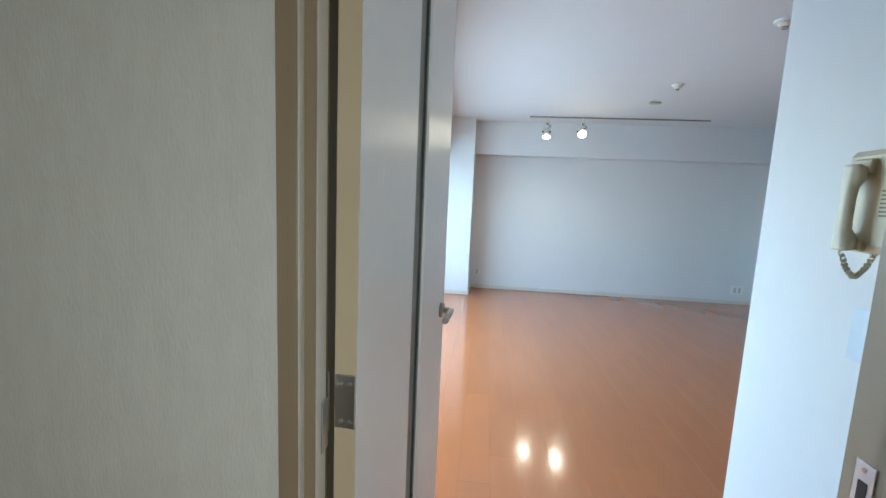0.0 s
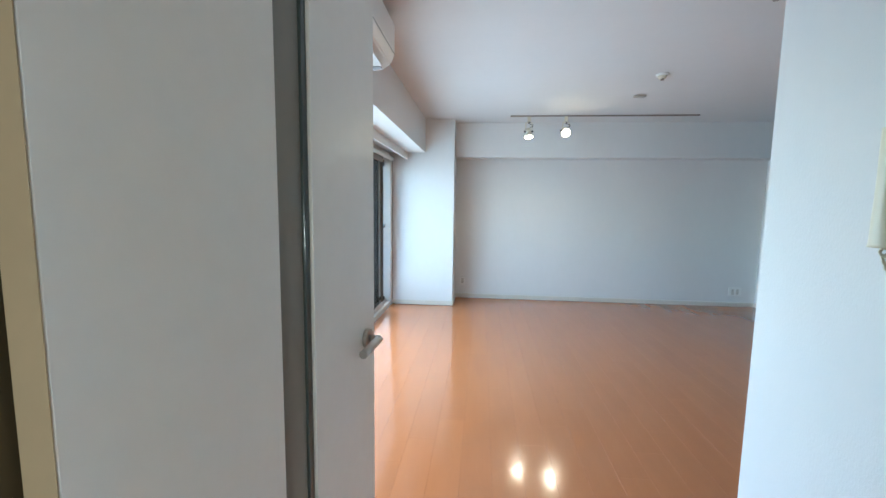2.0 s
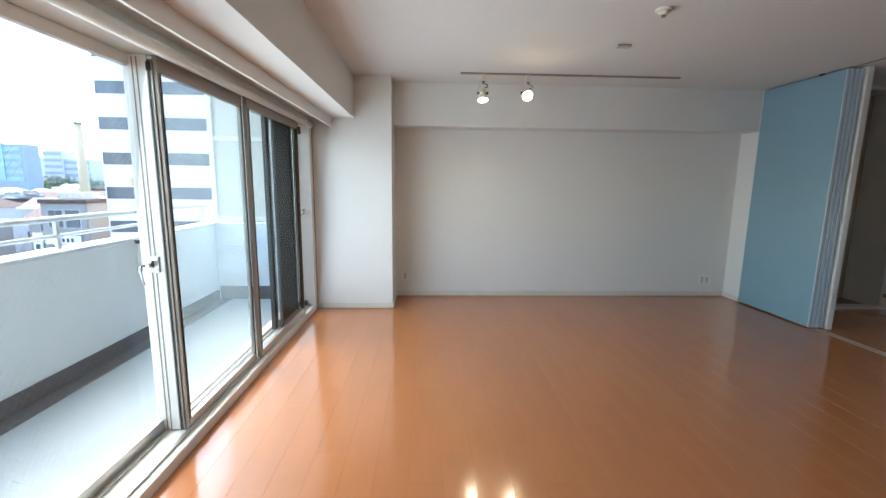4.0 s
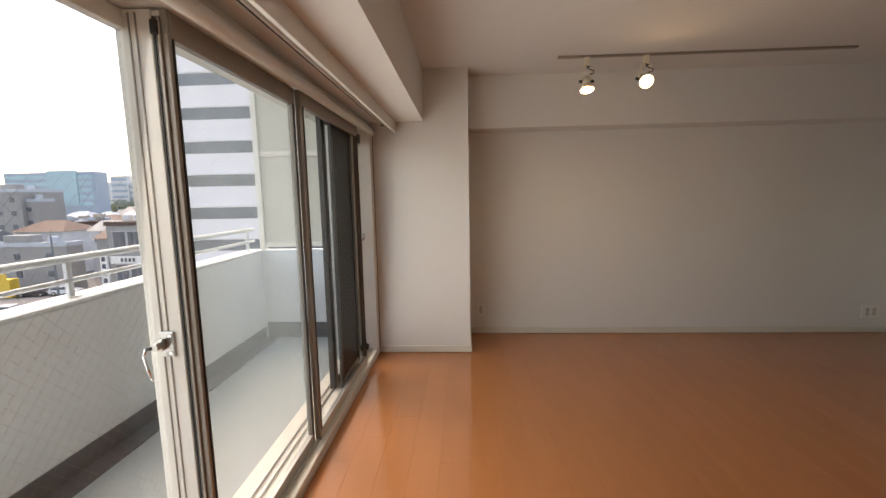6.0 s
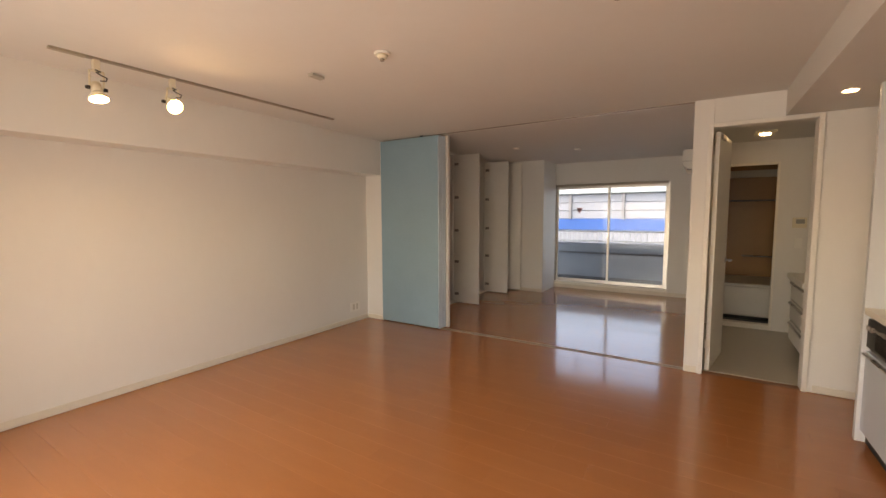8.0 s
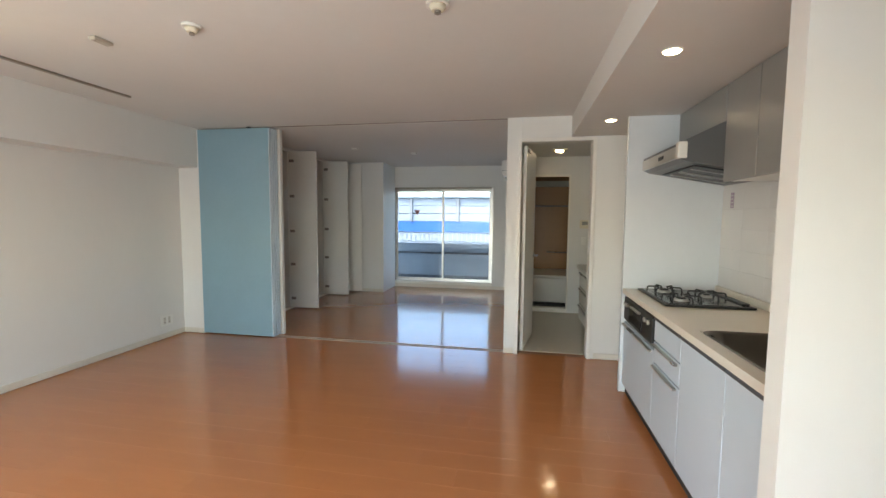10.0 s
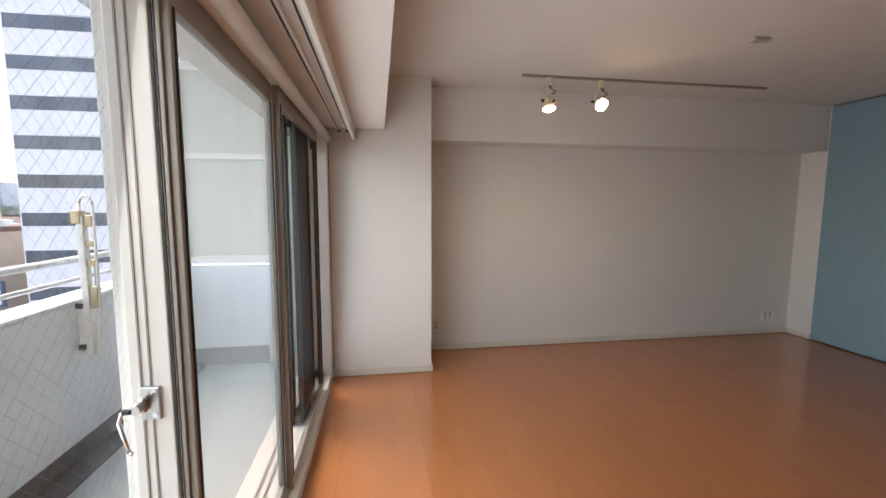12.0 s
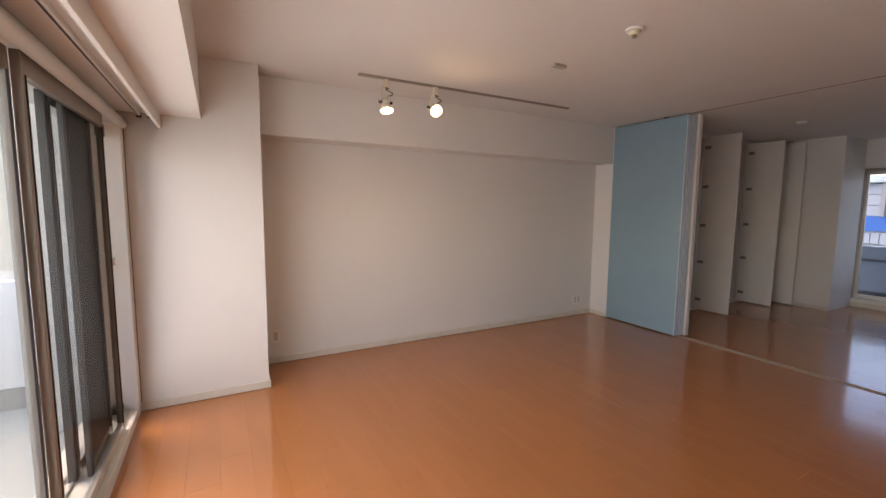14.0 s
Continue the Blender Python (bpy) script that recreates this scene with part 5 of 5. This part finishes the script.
def car(at, rz, paint, label, tall=1.5, length=4.3):
    t = thing("parked_car", (*at, G), label, "car", "parked cars", rz=rz)
    L = length / 2
    p = [(-L, 0.30), (L, 0.30), (L, 0.75), (L * 0.55, 0.92), (L * 0.25, tall), (-L * 0.72, tall), (-L * 0.98, 0.95)]
    bm = loft(bmesh.new(), p, -0.82, 0.82, "y")
    bmesh.ops.bevel(bm, geom=list(bm.edges), offset=0.09, segments=2, affect="EDGES")
    part("body", local(bm, t), paint, t)
    q = [(L * 0.50, 0.95), (L * 0.27, tall - 0.10), (-L * 0.68, tall - 0.10), (-L * 0.86, 0.95)]
    part("side_windows", local(loft(bmesh.new(), q, -0.835, 0.835, "y"), t), DUSKGLASS, t)
    part("windscreen", local(loft(bmesh.new(), [(L * 0.57, 0.95), (L * 0.29, tall - 0.06), (L * 0.22, tall - 0.06), (L * 0.45, 0.95)], -0.70, 0.70, "y"), t), DUSKGLASS, t)
    for sx in (-0.62, 0.62):
        for sy in (-0.78, 0.78):
            w = part("wheel", local(cyl(bmesh.new(), (sx * L, sy - 0.1, 0.32), (sx * L, sy + 0.1, 0.32), 0.32, seg=20), t), RUBBER, t)
            part("rim", local(cyl(bmesh.new(), (sx * L, sy - 0.105, 0.32), (sx * L, sy + 0.105, 0.32), 0.19, seg=14), t), STEEL, w)
    for sy in (-0.55, 0.55):
        part("headlight", local(B(L - 0.06, L + 0.01, sy - 0.2, sy + 0.2, 0.62, 0.76, 0.02), t), SIGN, t)


PAINT_R = material("red_car_paint", (0.55, 0.05, 0.04), 0.25, coat=0.8, vary=0.03)
PAINT_W = material("white_car_paint", (0.75, 0.76, 0.78), 0.25, coat=0.8, vary=0.03)
PAINT_S = material("silver_car_paint", (0.58, 0.62, 0.66), 0.25, metal=0.2, coat=0.8, vary=0.03)
PAINT_K = material("black_car_paint", (0.03, 0.03, 0.035), 0.2, coat=0.8, vary=0.03)
car((-48.6, 43.0), 10, PAINT_R, "red boxy small van parked on street", 1.8, 4.1)
car((-52.0, 49.6), 12, PAINT_S, "silver hatchback parked on street")
car((-57.0, 46.5), 8, PAINT_K, "black car parked on street")
car((-69.5, 58.5), 15, PAINT_K, "dark car parked before grey building")
car((-65.0, 59.5), 15, PAINT_W, "white car parked before grey building")
car((-43.5, 46.0), 12, PAINT_W, "white car parked beside shop")
car((-60.5, 47.0), 8, PAINT_W, "white car parked on street")
car((-47.0, 53.0), 12, PAINT_W, "white car parked near shop")
vs = thing("yellow_kiosk", (-73, 57, G), "yellow roadside kiosk with sign", "kiosk")
part("booth", B(-74.5, -71.8, 57, 58.5, G, G + 3.0, 0.05), SIGNY, vs)
part("sign_board", B(-74.2, -72.1, 56.9, 56.99, G + 3.0, G + 3.9, 0.03), SIGNY, vs)
for x in (-58.5, -46.5, -40.0):
    t = thing("street_pole", (x, 52, G), "grey street pole with crossarms", "pole")
    part("mast", cyl(bmesh.new(), (x, 52, G), (x, 52, G + 10.5), 0.16, 0.10, seg=10), GREYR, t)
    part("crossarm", B(x - 0.9, x + 0.9, 51.9, 52.0, G + 9.2, G + 9.32), GREYW, t)

# building across from the bedroom
ac = thing("arcade_building", (40, -5, G), "long white panelled hall with blue band", "building")
WP = material("white_metal_panel", (0.34, 0.36, 0.39), 0.4, vary=0.04, scale=0.5)
BP = material("blue_painted_band", (0.02, 0.13, 0.42), 0.4, vary=0.05, scale=0.5)
part("wall", B(40, 60, -60, 50, G, 0.0), WP, ac)
part("blue_band", B(39.9, 60, -60, 50, 0.001, 1.0), BP, ac, "bright blue band")
for i in range(3):
    part("panel", B(39.95 - 0.03 * (i % 2), 60, -60, 50, 1.02 + 0.75 * i, 1.74 + 0.75 * i, 0.02), WP, ac)
part("cornice", B(39.6, 60, -60, 50, 3.28, 3.75, 0.05), material("pale_green_cornice", (0.48, 0.55, 0.54), 0.5), ac)
y = -58
while y < 50:
    part("pillar", B(39.7, 39.95, y, y + 0.25, 1.0, 3.28), GREYW, ac)
    y += 4.6

# ---- floor planks, tiles: pieces ----
me_cache = {}


def piece(name, size, mat, parent, at, bevel=0.0003):
    key = (round(size[0], 4), round(size[1], 4), round(size[2], 4), mat.name)
    if key not in me_cache:
        sx, sy, sz = size
        b = bevel
        lo = [(-sx / 2, -sy / 2, -sz), (sx / 2, -sy / 2, -sz), (sx / 2, sy / 2, -sz), (-sx / 2, sy / 2, -sz)]
        mid = [(x, y, -b) for x, y, z in lo]
        top = [(x - math.copysign(b, x), y - math.copysign(b, y), 0) for x, y, z in lo]
        me = bpy.data.meshes.new(name)
        v = lo + mid + top
        f = [(8, 9, 10, 11)]
        for base in (0, 4):
            f += [(base + i, base + (i + 1) % 4, base + 4 + (i + 1) % 4, base + 4 + i) for i in range(4)]
        me.from_pydata(v, [], f)
        me.materials.append(mat)
        me_cache[key] = me
    ob = new(name, me_cache[key])
    ob.matrix_basis = at
    ob.parent = parent
    return ob


PITCH, LONG, GAP = 0.156, 0.909, 0.0004
order = random.Random(11)
rest = []
x = -0.058
col = 0
while x < 4.84:
    w = min(PITCH, 4.84 - x)
    y1 = -0.001
    ln = LONG * (0.25 + 0.25 * ((col * 3) % 4))
    while y1 > -5.50:
        ln2 = min(ln, y1 + 5.50)
        if ln2 > 0.02 and not (x + w / 2 < 0.75 and y1 - ln2 > -0.51):
            if x + w / 2 < 0.75 and y1 > -0.515:
                ln2 = ln2 - (y1 + 0.515)
                y1 = -0.515
            if ln2 > 0.02 and w > 0.02:
                piece("plank", (w - GAP, ln2 - GAP, 0.006), WOOD, floor, pose(x + w / 2, y1 - ln2 / 2, 0))
        y1 -= ln2
        ln = LONG
    x += PITCH
    col += 1
# bedroom and hall boards, joined
verts, faces = [], []


def board(x0, x1, y0, y1):
    n = len(verts)
    g, b = GAP / 2, 0.0003
    for e, z in ((g, -0.006), (g, -b), (g + b, 0.0)):
        verts.extend([(x0 + e, y0 + e, z), (x1 - e, y0 + e, z), (x1 - e, y1 - e, z), (x0 + e, y1 - e, z)])
    faces.append((n + 8, n + 9, n + 10, n + 11))
    for base in (0, 4):
        faces.extend([(n + base + i, n + base + (i + 1) % 4, n + base + 4 + (i + 1) % 4, n + base + 4 + i) for i in range(4)])


for X0, X1, Y0, Y1 in ((4.915, 8.595, -3.85, -0.02), (0.0, 1.92, -6.9, -5.50)):
    x, col = X0, 0
    while x < X1 - 0.02:
        xe = min(x + PITCH, X1)
        y1, ln = Y1, LONG * (0.25 + 0.25 * ((col * 3) % 4))
        while y1 > Y0 + 0.02:
            ye = max(Y0, y1 - ln)
            board(x, xe, ye, y1)
            y1, ln = ye, LONG
        x, col = xe, col + 1
me = bpy.data.meshes.new("planks")
me.from_pydata(verts, [], faces)
me.materials.append(WOOD)
ob = new("planks", me)
ob.parent = floor
tagged(ob, kind="stuff")

# facade tiles on the outer pier
for r in range(33):
    z = 0.0 + r * 0.075
    off = 0.0 if r % 2 else -0.075
    for c in range(3):
        x0, x1 = max(-0.52, -0.52 + c * 0.15 + off), min(-0.345, -0.52 + c * 0.15 + off + 0.145)
        if x1 - x0 > 0.03:
            piece("tile", (x1 - x0, 0.07, 0.008), TILE, pier, pose((x0 + x1) / 2, -0.441, z) @ pose(0, 0, 0, 90) @ pose(0, 0, 0.008), 0.002)

# splashback tiles
for r_ in range(5):
    for c in range(7):
        x0, x1 = 1.934 + c * 0.3013, 1.934 + (c + 1) * 0.3013 - 0.0007
        piece("tile", (x1 - x0, 0.1438, 0.004), SPLASH, splash, pose((x0 + x1) / 2, -5.4622, 0.974 + r_ * 0.1445) @ pose(0, 0, 0, -90) @ pose(0, 0, 0.004), 0.001)
